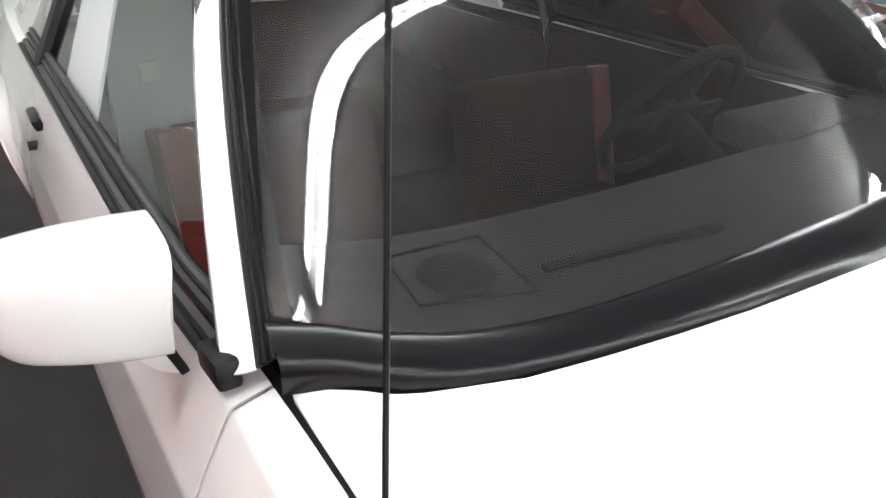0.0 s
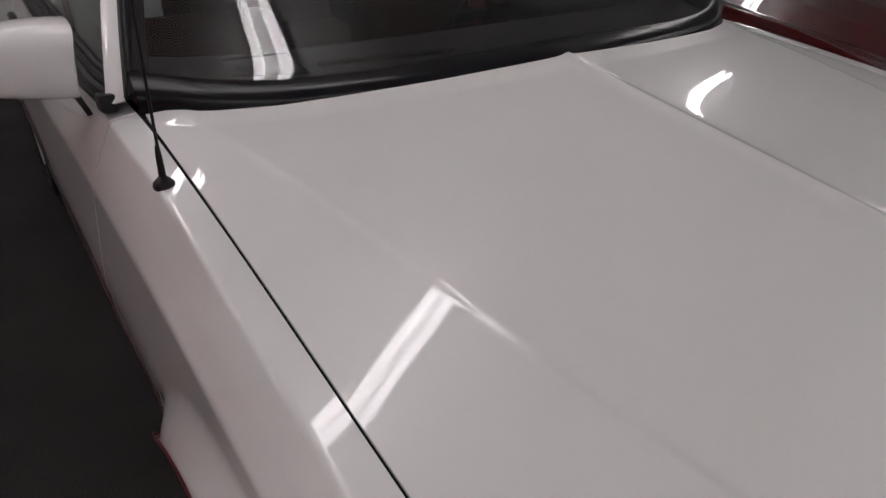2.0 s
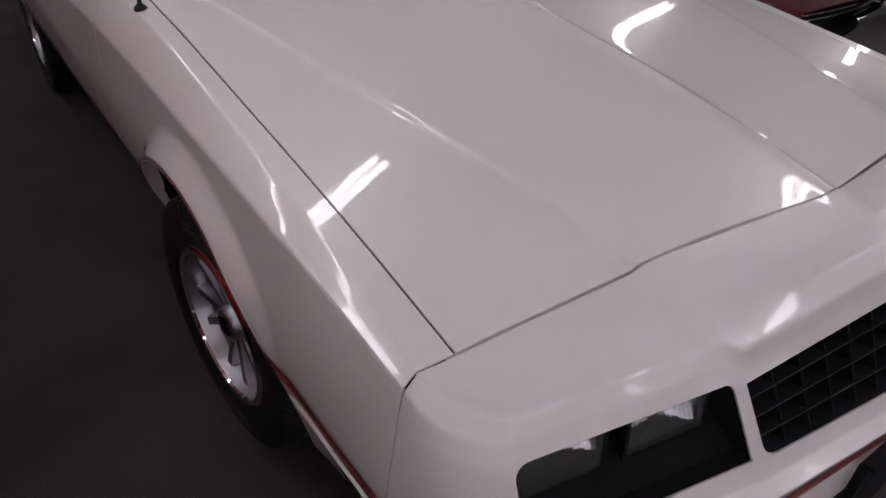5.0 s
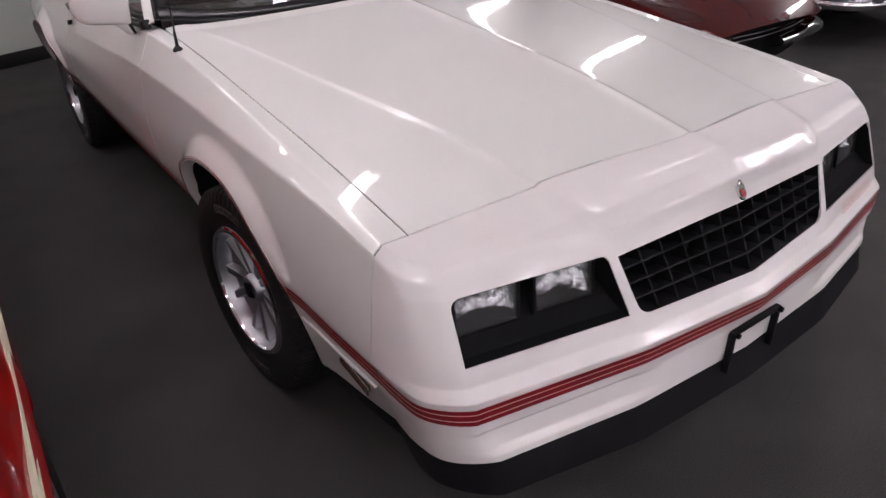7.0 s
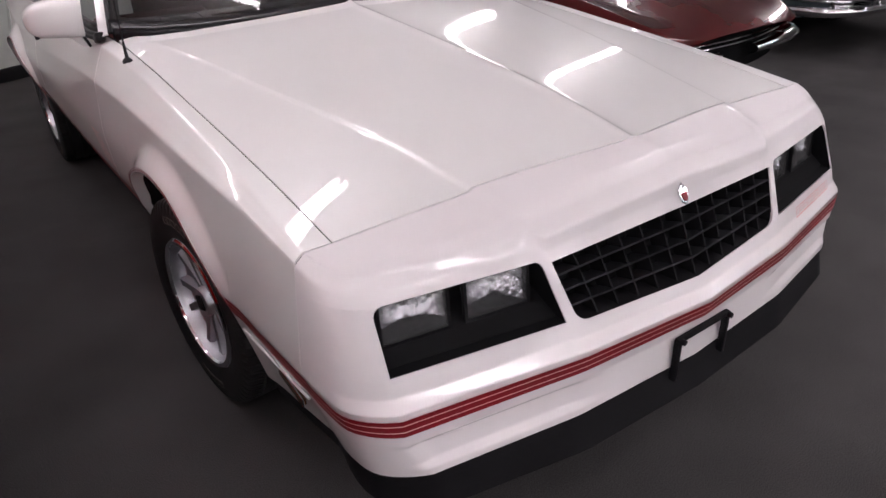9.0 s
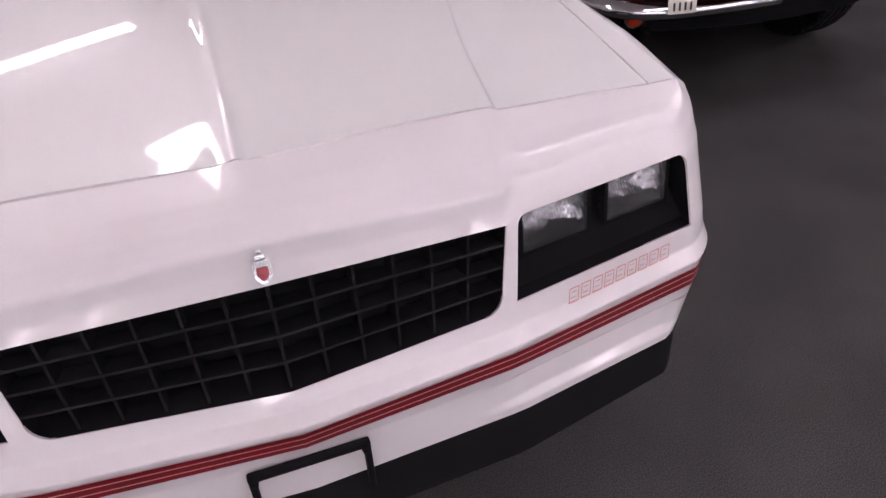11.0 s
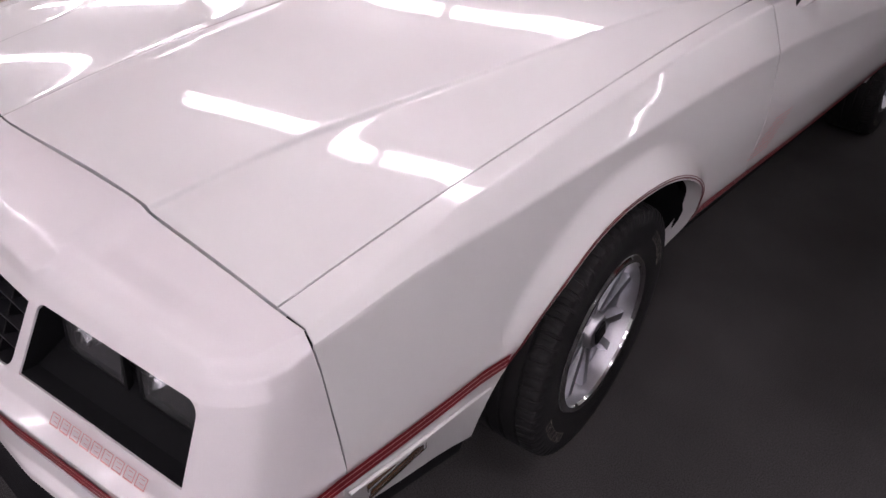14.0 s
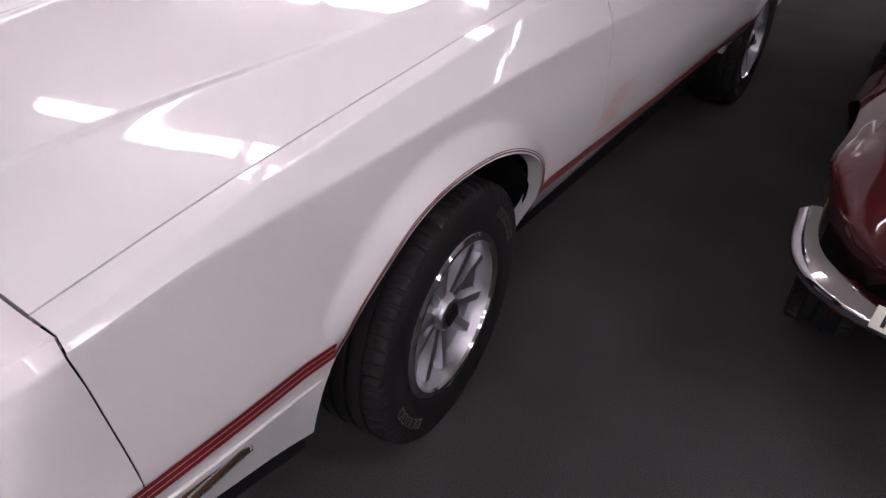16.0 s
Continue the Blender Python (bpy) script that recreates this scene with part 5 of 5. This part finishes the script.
# ---- the other cars ----
def plain_wheel(car, x, y, z, sx, radius, rim_r, width, line=None, finish_mat=None):
    """Wheel with a bright slotted disc; a thin coloured line runs round the side wall."""
    w = holder("wheel")
    w.parent = car
    w.matrix_basis = pose(x, y, z) @ Matrix.Diagonal((sx, 1, 1, 1))
    h = width / 2
    part("tyre", tyre_mesh(radius, rim_r, width, 40), RUBBER, w, "black tyre")
    part("rim", spun(bmesh.new(), [(-h * 0.8, rim_r), (h * 0.5, rim_r - 0.02), (h * 0.85, rim_r - 0.010), (h * 0.92, rim_r + 0.006)], 48), finish_mat or CHROME, w)
    bm = spun(bmesh.new(), [(h * 0.5, rim_r - 0.018), (h * 0.62, rim_r * 0.80), (h * 0.45, rim_r * 0.55), (h * 0.80, rim_r * 0.40), (h * 0.98, rim_r * 0.22), (h * 1.0, 0.0005)], 48)
    part("wheel_cover", bm, finish_mat or CHROME, w, "bright wheel cover")
    for k in range(5):
        m = pose(0, 0, 0, 72 * k, 0, 0)
        bm = box(bmesh.new(), (h * 0.50, -0.014, rim_r * 0.62), (h * 0.60, 0.014, rim_r * 0.86), m, 0.004)
        part("cover_slot", bm, MATTE_BLACK, w)
    if line is not None:
        t = np.linspace(0, 2 * math.pi, 49)
        rr = rim_r + (radius - rim_r) * 0.55
        part("tyre_line", tube(bmesh.new(), [(h * 0.995, rr * math.cos(a), rr * math.sin(a)) for a in t], 0.003, 6, False), line, w, "thin coloured line round the tyre")
    return w


def loft_body(car, stations, keys, arches, paint, fixed, breaks, sharp=0.045):
    """Upper and side skin from half sections given as control points along the car."""
    table = np.array(keys, float)

    def section(y):
        reach = min(0.26, 0.7 * max(y - stations[0], 0.0), 0.7 * max(stations[-1] - y, 0.0))
        near = [y + reach * d for d in (-1.0, -0.75, -0.5, -0.25, 0.0, 0.25, 0.5, 0.75, 1.0)]
        pts = [np.array([sum(spline(stations, table[:, k, c], q) for q in near) / len(near) for c in (0, 1)]) for k in range(table.shape[1])]
        return chaikin(tight(pts, sharp), 2)

    for sx in (-1, 1):
        for nm, y0, y1 in breaks:
            cols = side_rows(section, y0, y1, arches, 2 * fixed, step=0.045, low=14, flare=0.010)
            part(nm, sheet(mirrored(cols, sx)), paint, car, thick=0.004)
        for a in arches:
            rows = []
            for t in np.linspace(-0.15, math.pi + 0.15, 18):
                yy, zz = a.yc + math.cos(t) * (a.half - 0.004), a.zc + math.sin(t) * (a.top - a.zc - 0.003)
                rows.append([(sx * x, yy, zz) for x in (0.80, 0.5)])
            bm = sheet(rows)
            box(bm, (sx * 0.5 - 0.01, a.yc - 0.4, 0.2), (sx * 0.5 + 0.01, a.yc + 0.4, 0.72))
            part("wheel_well", bm, MATTE_BLACK, car)
    part("underbody", box(bmesh.new(), (-0.62, stations[1] + 0.60, 0.20), (0.62, stations[-1] - 0.3, 0.5)), MATTE_BLACK, car)
    return section


def maroon_sports_car():
    car = holder("sports_car")
    tagged(car, "maroon vintage sports car with chrome bumpers and gold-line tyres", "car")
    st = [-0.02, 0.06, 0.20, 0.45, 0.80, 1.25, 1.75, 2.4, 3.0, 3.5, 4.0, 4.35]
    # centre, mid hood, valley, fender peak, belt edge, lower side, sill
    k = [
        [(0, 0.635), (0.15, 0.635), (0.25, 0.633), (0.36, 0.63), (0.42, 0.622), (0.40, 0.612), (0.36, 0.605)],
        [(0, 0.665), (0.22, 0.665), (0.40, 0.662), (0.56, 0.66), (0.66, 0.620), (0.64, 0.606), (0.58, 0.600)],
        [(0, 0.715), (0.25, 0.712), (0.45, 0.71), (0.62, 0.715), (0.755, 0.612), (0.735, 0.56), (0.69, 0.52)],
        [(0, 0.795), (0.24, 0.780), (0.46, 0.752), (0.67, 0.795), (0.835, 0.606), (0.80, 0.47), (0.70, 0.32)],
        [(0, 0.845), (0.25, 0.828), (0.48, 0.785), (0.715, 0.855), (0.885, 0.602), (0.855, 0.43), (0.77, 0.27)],
        [(0, 0.890), (0.26, 0.875), (0.50, 0.838), (0.725, 0.875), (0.882, 0.596), (0.848, 0.41), (0.77, 0.25)],
        [(0, 0.915), (0.28, 0.912), (0.54, 0.905), (0.735, 0.925), (0.872, 0.590), (0.838, 0.40), (0.77, 0.25)],
        [(0, 0.95), (0.3, 0.95), (0.56, 0.95), (0.74, 0.985), (0.865, 0.588), (0.832, 0.40), (0.77, 0.25)],
        [(0, 0.97), (0.3, 0.97), (0.56, 0.965), (0.745, 0.995), (0.872, 0.60), (0.84, 0.41), (0.77, 0.25)],
        [(0, 0.94), (0.3, 0.935), (0.55, 0.935), (0.74, 0.945), (0.885, 0.615), (0.855, 0.43), (0.77, 0.27)],
        [(0, 0.81), (0.3, 0.80), (0.5, 0.79), (0.69, 0.80), (0.84, 0.62), (0.80, 0.46), (0.70, 0.33)],
        [(0, 0.73), (0.25, 0.73), (0.42, 0.72), (0.56, 0.715), (0.66, 0.62), (0.62, 0.50), (0.5, 0.42)],
    ]
    arches = [Arch(0.80, 0.36, 0.665, power=2.2, zc=0.32), Arch(3.29, 0.36, 0.665, power=2.2, zc=0.32)]
    loft_body(car, st, k, arches, MAROON, 18, (("front_clip", -0.02, 1.74), ("door", 1.746, 2.70), ("rear_body", 2.706, 4.35)))
    # grille mouth
    rows = []
    for x in np.linspace(-0.62, 0.62, 15):
        y = 0.050 + 0.12 * (x / 0.66) ** 2
        rows.append([(x, y + 0.02, 0.602), (x, y + 0.05, 0.57), (x, y + 0.06, 0.42), (x, y + 0.02, 0.395)])
    part("grille_mouth", sheet(rows), MATTE_BLACK, car, thick=0.004)
    for z in (0.580, 0.555):
        pts = [(x, 0.035 + 0.12 * (x / 0.66) ** 2, z) for x in np.linspace(-0.55, 0.55, 15)]
        part("grille_bar", tube(bmesh.new(), pts, 0.005, 6), CHROME, car, "thin bright grille bar")
    rows = []
    for x in np.linspace(-0.60, 0.60, 15):
        y = 0.07 + 0.12 * (x / 0.66) ** 2
        rows.append([(x, y + 0.07, 0.46), (x, y + 0.17, 0.36), (x, y + 0.34, 0.30)])
    part("front_valance", sheet(rows), MAROON, car, thick=0.004)
    for sx in (-1, 1):
        # half bumper: a deep chrome blade that wraps round the corner
        path = [(0.16, 0.035), (0.35, 0.042), (0.55, 0.060), (0.68, 0.092), (0.77, 0.150), (0.820, 0.245), (0.835, 0.41)]
        pts = chaikin([np.array(p) for p in path], 2)
        rows = []
        for i, p in enumerate(pts):
            a, b = pts[max(i - 1, 0)], pts[min(i + 1, len(pts) - 1)]
            d = (b - a) / np.linalg.norm(b - a)
            n = np.array((d[1], -d[0]))
            f = i / (len(pts) - 1)
            h = 0.031 * (1 + 0.15 * f)
            sec = [(-0.012, h), (0.012, h * 0.92), (0.036, h * 0.45), (0.044, 0), (0.036, -h * 0.5), (0.008, -h * 0.95), (-0.014, -h)]
            rows.append([(sx * (p[0] + n[0] * o), p[1] + n[1] * o, 0.503 + 0.005 * f + z) for o, z in sec])
        part("bumper", sheet(rows), CHROME, car, "curved chrome half bumper", thick=0.004, angle=60)
        # round amber lamp below the bumper
        bm = spun(bmesh.new(), [(0.02, 0.032), (-0.010, 0.031), (-0.020, 0.023), (-0.025, 0.0005)], 20, "y")
        bmesh.ops.transform(bm, matrix=pose(sx * 0.708, 0.172, 0.462, 0, 0, sx * 22), verts=bm.verts)
        part("parking_lamp", bm, AMBER, car, "round amber parking lamp")
        bm = spun(bmesh.new(), [(0.03, 0.038), (-0.008, 0.038), (-0.012, 0.033), (-0.006, 0.030)], 20, "y")
        bmesh.ops.transform(bm, matrix=pose(sx * 0.708, 0.172, 0.462, 0, 0, sx * 22), verts=bm.verts)
        part("lamp_bezel", bm, CHROME, car)
        # hidden lamp door seam, side pipe, sill
        pipe = [(sx * 0.815, y, 0.265) for y in np.linspace(1.12, 2.86, 12)]
        part("side_pipe", tube(bmesh.new(), pipe, 0.062, 12), CHROME, car, "ribbed bright side exhaust")
        for q in range(14):
            y = 1.30 + q * 0.11
            part("pipe_slot", box(bmesh.new(), (sx * 0.875 - 0.004, y, 0.252), (sx * 0.875 + 0.004, y + 0.075, 0.280), None, 0.002), MATTE_BLACK, car)
        for y in (0.80, 3.29):
            plain_wheel(car, sx * 0.728, y, 0.335, sx, 0.335, 0.200, 0.19, GOLD)
        # fender gills
        for q in range(2):
            m = pose(sx * 0.868, 1.36 + 0.16 * q, 0.56, 0, 0, 0)
            part("fender_vent", box(bmesh.new(), (-0.01, -0.02, -0.11), (0.012, 0.05, 0.11), m, 0.008), MATTE_BLACK, car)
        part("door_handle", box(bmesh.new(), (-0.01, -0.06, -0.012), (0.02, 0.06, 0.012), pose(sx * 0.79, 2.55, 0.84), 0.005), CHROME, car)
        # cowl vents: louvred panel at the back of the hood
        for q in range(18):
            m = pose(sx * (0.20 + 0.021 * q), 1.50 + 0.003 * q, 0.886 + 0.0002 * q, 3, 0, sx * 20)
            part("cowl_louvre", box(bmesh.new(), (-0.005, -0.035, -0.002), (0.005, 0.035, 0.006), m, 0.002), CHROME, car)
        part("wiper", tube(bmesh.new(), [(sx * 0.10, 1.66, 0.925), (sx * 0.32, 1.70, 0.95), (sx * 0.55, 1.78, 0.97)], 0.006, 6), CHROME, car, "bright wiper arm")
        # vent window and frame
        part("windshield_post", tube(bmesh.new(), [(sx * 0.72, 1.74, 0.91), (sx * 0.60, 2.10, 1.20)], 0.020, 8), CHROME, car)
        part("vent_frame", tube(bmesh.new(), [(sx * 0.735, 2.10, 0.94), (sx * 0.62, 2.16, 1.20)], 0.009, 6), CHROME, car)
        part("belt_trim", tube(bmesh.new(), [(sx * 0.738, 1.72, 0.912), (sx * 0.742, 2.2, 0.985), (sx * 0.742, 2.70, 1.000)], 0.008, 6), CHROME, car)
        g = part("side_window", sheet([[(sx * 0.728, y, 0.97), (sx * 0.61, y + 0.02 + 0.3 * max(0, (1.95 - y)), 1.20)] for y in np.linspace(1.80, 2.68, 8)]), SIDE_GLASS, car, "side window glass")
        g.visible_shadow = False
    ws = part("windshield", sheet([[(0.70 * u, 1.64 + 0.12 * u * u, 0.908 - 0.006 * u * u), (0.66 * u, 1.84 + 0.13 * u * u, 1.06), (0.59 * u, 2.0 + 0.12 * u * u, 1.205)] for u in np.linspace(-1, 1, 15)]), GLASS, car, "curved windshield")
    ws.visible_shadow = False
    part("windshield_trim", tube(bmesh.new(), [(0.71 * u, 1.625 + 0.12 * u * u, 0.912 - 0.008 * u * u) for u in np.linspace(-1, 1, 15)], 0.010, 8), CHROME, car, "bright windshield trim")
    part("roof", sheet([[(0.605 * u, y, z - 0.03 * u * u) for u in np.linspace(-1, 1, 9)] for y, z in ((2.02, 1.22), (2.3, 1.255), (2.6, 1.245), (2.9, 1.19), (3.3, 1.06), (3.7, 0.92))]), MAROON, car, thick=0.02)
    # small number plate on the bumper, its figures as plain bars
    pl = holder("number_plate")
    pl.parent = car
    pl["label"] = "small off-white plate with dark figures"
    m = pose(-0.600, 0.030, 0.532, -10, 0, -11)
    part("plate_sheet", box(bmesh.new(), (-0.056, -0.004, -0.026), (0.056, 0.0, 0.026), m, 0.002), PLATE, pl)
    for q in range(4):
        x = -0.033 + 0.022 * q
        part("plate_bar", box(bmesh.new(), (x - 0.004, -0.0062, -0.015), (x + 0.004, -0.0045, 0.015), m, 0.0004), INK, pl)
    # dark seats and dashboard
    part("dashboard", box(bmesh.new(), (-0.62, 1.78, 0.70), (0.62, 1.95, 0.86), None, 0.03), BLACK, car)
    for sx in (-1, 1):
        part("seat", box(bmesh.new(), (-0.22, -0.06, 0), (0.22, 0.06, 0.5), pose(sx * 0.36, 2.7, 0.45, -15, 0, 0), 0.04, 3), BLACK, car)
    car.matrix_basis = pose(2.30, 0.36, 0, 0, 0, MAROON_TURN)
    return car


def red_car():
    car = holder("car")
    tagged(car, "bright red two-door car with ivory pinstripes", "car")
    st = [-0.02, 0.10, 0.35, 0.75, 1.3, 1.75, 2.6, 3.4, 4.1, 4.6, 4.75]
    k = [
        [(0, 0.70), (0.3, 0.70), (0.50, 0.695), (0.62, 0.69), (0.68, 0.62), (0.66, 0.50), (0.60, 0.42)],
        [(0, 0.80), (0.3, 0.80), (0.58, 0.795), (0.74, 0.79), (0.80, 0.64), (0.78, 0.48), (0.70, 0.36)],
        [(0, 0.87), (0.3, 0.865), (0.62, 0.86), (0.80, 0.865), (0.87, 0.66), (0.85, 0.46), (0.76, 0.28)],
        [(0, 0.91), (0.3, 0.905), (0.64, 0.90), (0.83, 0.915), (0.885, 0.68), (0.87, 0.44), (0.79, 0.25)],
        [(0, 0.95), (0.3, 0.945), (0.66, 0.94), (0.845, 0.95), (0.89, 0.70), (0.875, 0.42), (0.80, 0.24)],
        [(0, 0.98), (0.3, 0.975), (0.67, 0.97), (0.85, 0.965), (0.89, 0.70), (0.875, 0.42), (0.80, 0.24)],
        [(0, 0.96), (0.3, 0.96), (0.67, 0.96), (0.85, 0.965), (0.89, 0.70), (0.875, 0.42), (0.80, 0.24)],
        [(0, 0.94), (0.3, 0.94), (0.67, 0.94), (0.85, 0.935), (0.89, 0.70), (0.875, 0.43), (0.80, 0.25)],
        [(0, 0.82), (0.3, 0.82), (0.65, 0.815), (0.81, 0.80), (0.86, 0.66), (0.85, 0.45), (0.78, 0.30)],
        [(0, 0.75), (0.3, 0.75), (0.60, 0.745), (0.73, 0.73), (0.79, 0.63), (0.78, 0.48), (0.70, 0.36)],
        [(0, 0.70), (0.3, 0.70), (0.50, 0.695), (0.60, 0.69), (0.66, 0.62), (0.64, 0.50), (0.58, 0.42)],
    ]
    arches = [Arch(0.85, 0.37, 0.69, power=2.2, zc=0.33), Arch(3.60, 0.37, 0.69, power=2.2, zc=0.33)]
    sec = loft_body(car, st, k, arches, RED, 18, (("front_body", -0.02, 1.575), ("door", 1.581, 2.80), ("rear_body", 2.806, 4.75)))
    part("front_panel", sheet([[(x * s, -0.02 + 0.01 * (1 - x * x), z) for x in np.linspace(-1, 1, 9)] for s, z in ((0.62, 0.69), (0.68, 0.62), (0.66, 0.50), (0.60, 0.42))]), RED, car, thick=0.004)
    for sx in (-1, 1):
        for dz, r in ((0.0, 0.006), (-0.018, 0.003)):
            pts = []
            for y in np.linspace(0.12, 4.5, 40):
                s2 = [q for q in sec(y) if q[0] > 0.6]
                z = float(np.interp(y, st, [c[4][1] for c in k])) + 0.035 + dz
                x = float(np.interp(-z, [-q[1] for q in s2], [q[0] for q in s2]))
                pts.append((sx * (x + 0.002), y, z))
            part("pinstripe", tube(bmesh.new(), pts, r, 6), IVORY, car, "ivory pinstripe")
        for y in (0.85, 3.60):
            plain_wheel(car, sx * 0.77, y, 0.33, sx, 0.33, 0.195, 0.20, None, ALLOY)
        part("windshield_post", tube(bmesh.new(), [(sx * 0.80, 1.72, 0.97), (sx * 0.60, 2.20, 1.36)], 0.025, 8), RED, car)
        part("roof_rail", tube(bmesh.new(), [(sx * 0.60, 2.20, 1.36), (sx * 0.60, 2.9, 1.38), (sx * 0.62, 3.3, 1.34), (sx * 0.76, 3.95, 0.845)], 0.028, 8), RED, car)
        g = part("side_window", sheet([[(sx * 0.80, y, 0.97), (sx * 0.62, y + 0.4 * max(0, 2.2 - y), 1.34)] for y in np.linspace(1.78, 3.35, 10)]), SIDE_GLASS, car, "side window glass")
        g.visible_shadow = False
        bm = box(bmesh.new(), (-0.06, -0.05, -0.045), (0.07, 0.05, 0.045), pose(sx * 0.90, 1.85, 1.02), 0.02, 3)
        part("door_mirror", bm, RED, car)
        bm = box(bmesh.new(), (-0.16, -0.012, -0.06), (0.16, 0.03, 0.06), pose(sx * 0.44, -0.02, 0.62), 0.012)
        part("headlamp", bm, LENS, car, "rectangular headlamp")
    part("roof", sheet([[(0.60 * u, y, z + 0.02 * (1 - u * u)) for u in np.linspace(-1, 1, 9)] for y, z in ((2.18, 1.36), (2.6, 1.385), (3.0, 1.375), (3.35, 1.33))]), RED, car, thick=0.025)
    for nm, pts in (("windshield", ((0.78, 1.66, 0.975), (0.60, 2.17, 1.36))), ("rear_window", ((0.60, 3.36, 1.33), (0.72, 3.95, 0.840)))):
        (w0, y0, z0), (w1, y1, z1) = pts
        g = part(nm, sheet([[(w0 * u, y0 + 0.08 * u * u, z0), (w1 * u, y1 + 0.05 * u * u, z1)] for u in np.linspace(-1, 1, 11)]), GLASS, car, "tinted glass")
        g.visible_shadow = False
    rows = [[(x, -0.07 + 0.06 * (x / 0.7) ** 2 + o, 0.46 + z) for o, z in ((0.05, 0.07), (0.0, 0.06), (-0.02, 0.0), (0.0, -0.06), (0.05, -0.07))] for x in np.linspace(-0.74, 0.74, 15)]
    part("bumper", sheet(rows), CHROME, car, "chrome bumper", thick=0.004)
    part("cabin_block", box(bmesh.new(), (-0.66, 1.85, 0.4), (0.66, 3.6, 0.92), None, 0.05), BLACK, car)
    car.matrix_basis = pose(RED_X, RED_Y, 0)
    return car


maroon_sports_car()
red = red_car()
# a further car beyond the sports car
far = copy_thing(red, pose(5.25, 0.88, 0, 0, 0, MAROON_TURN))
tagged(far, "pale blue-grey car with chrome front end, parked on carpet", "car")
for o in far.children:
    if o.type == "MESH" and o.data.materials and o.data.materials[0] == RED:
        o.data = o.data.copy()
        o.data.materials[0] = PALE_BLUE
for sx in (-1, 1):
    for q in (0.34, 0.54):
        bm = spun(bmesh.new(), [(0.03, 0.085), (-0.03, 0.088), (-0.05, 0.080), (-0.035, 0.068), (0.01, 0.05), (0.025, 0.0005)], 28, "y")
        bmesh.ops.transform(bm, matrix=pose(sx * q, -0.03, 0.62), verts=bm.verts)
        part("headlamp_ring", bm, CHROME, far, "chrome headlamp ring")
    bm = box(bmesh.new(), (-0.035, -0.07, -0.11), (0.035, 0.05, 0.13), pose(sx * 0.42, -0.07, 0.46), 0.03, 3)
    part("bumper_guard", bm, CHROME, far, "upright chrome bumper guard")
    bm = box(bmesh.new(), (-0.10, -0.05, -0.07), (0.06, 0.16, 0.07), pose(sx * 0.74, 0.02, 0.47, 0, 0, sx * 35), 0.035, 3)
    part("bumper_corner", bm, CHROME, far)
path = [(0.0, -0.13), (0.35, -0.12), (0.62, -0.09), (0.80, -0.02), (0.905, 0.12), (0.93, 0.34), (0.935, 0.60)]
for z0, deep, nm in ((0.50, 0.055, "bumper_blade"), (0.375, 0.040, "lower_bumper")):
    for sx in (-1, 1):
        pts = chaikin([np.array(p) for p in path], 2)
        rows = []
        for i, p in enumerate(pts):
            a, b = pts[max(i - 1, 0)], pts[min(i + 1, len(pts) - 1)]
            d = (b - a) / np.linalg.norm(b - a)
            n = np.array((d[1], -d[0]))
            rows.append([(sx * (p[0] + n[0] * o), p[1] + n[1] * o, z0 + h * deep) for o, h in ((-0.02, 1.0), (0.012, 0.92), (0.034, 0.5), (0.040, 0.0), (0.030, -0.5), (0.004, -0.95), (-0.02, -1.0))])
        part(nm, sheet(rows), CHROME, far, "wrap-round chrome bumper", thick=0.004, angle=60)
for sx in (-1, 1):
    bm = spun(bmesh.new(), [(-0.30, 0.0005), (-0.29, 0.030), (-0.25, 0.058), (-0.18, 0.075), (-0.08, 0.082), (0.02, 0.080)], 24, "y")
    bmesh.ops.transform(bm, matrix=pose(sx * 0.62, 0.0, 0.545), verts=bm.verts)
    part("bumper_bullet", bm, CHROME, far, "bullet-shaped chrome bumper guard")
    bm = box(bmesh.new(), (-0.055, -0.03, -0.035), (0.055, 0.03, 0.035), pose(sx * 0.80, -0.02, 0.66, 0, 0, sx * 30), 0.02, 3)
    part("parking_lamp", bm, LENS, far, "clear parking lamp")
for z in (0.56, 0.60, 0.64, 0.68):
    part("grille_bar", box(bmesh.new(), (-0.24, -0.045, z - 0.008), (0.24, -0.015, z + 0.008), None, 0.004), CHROME, far)
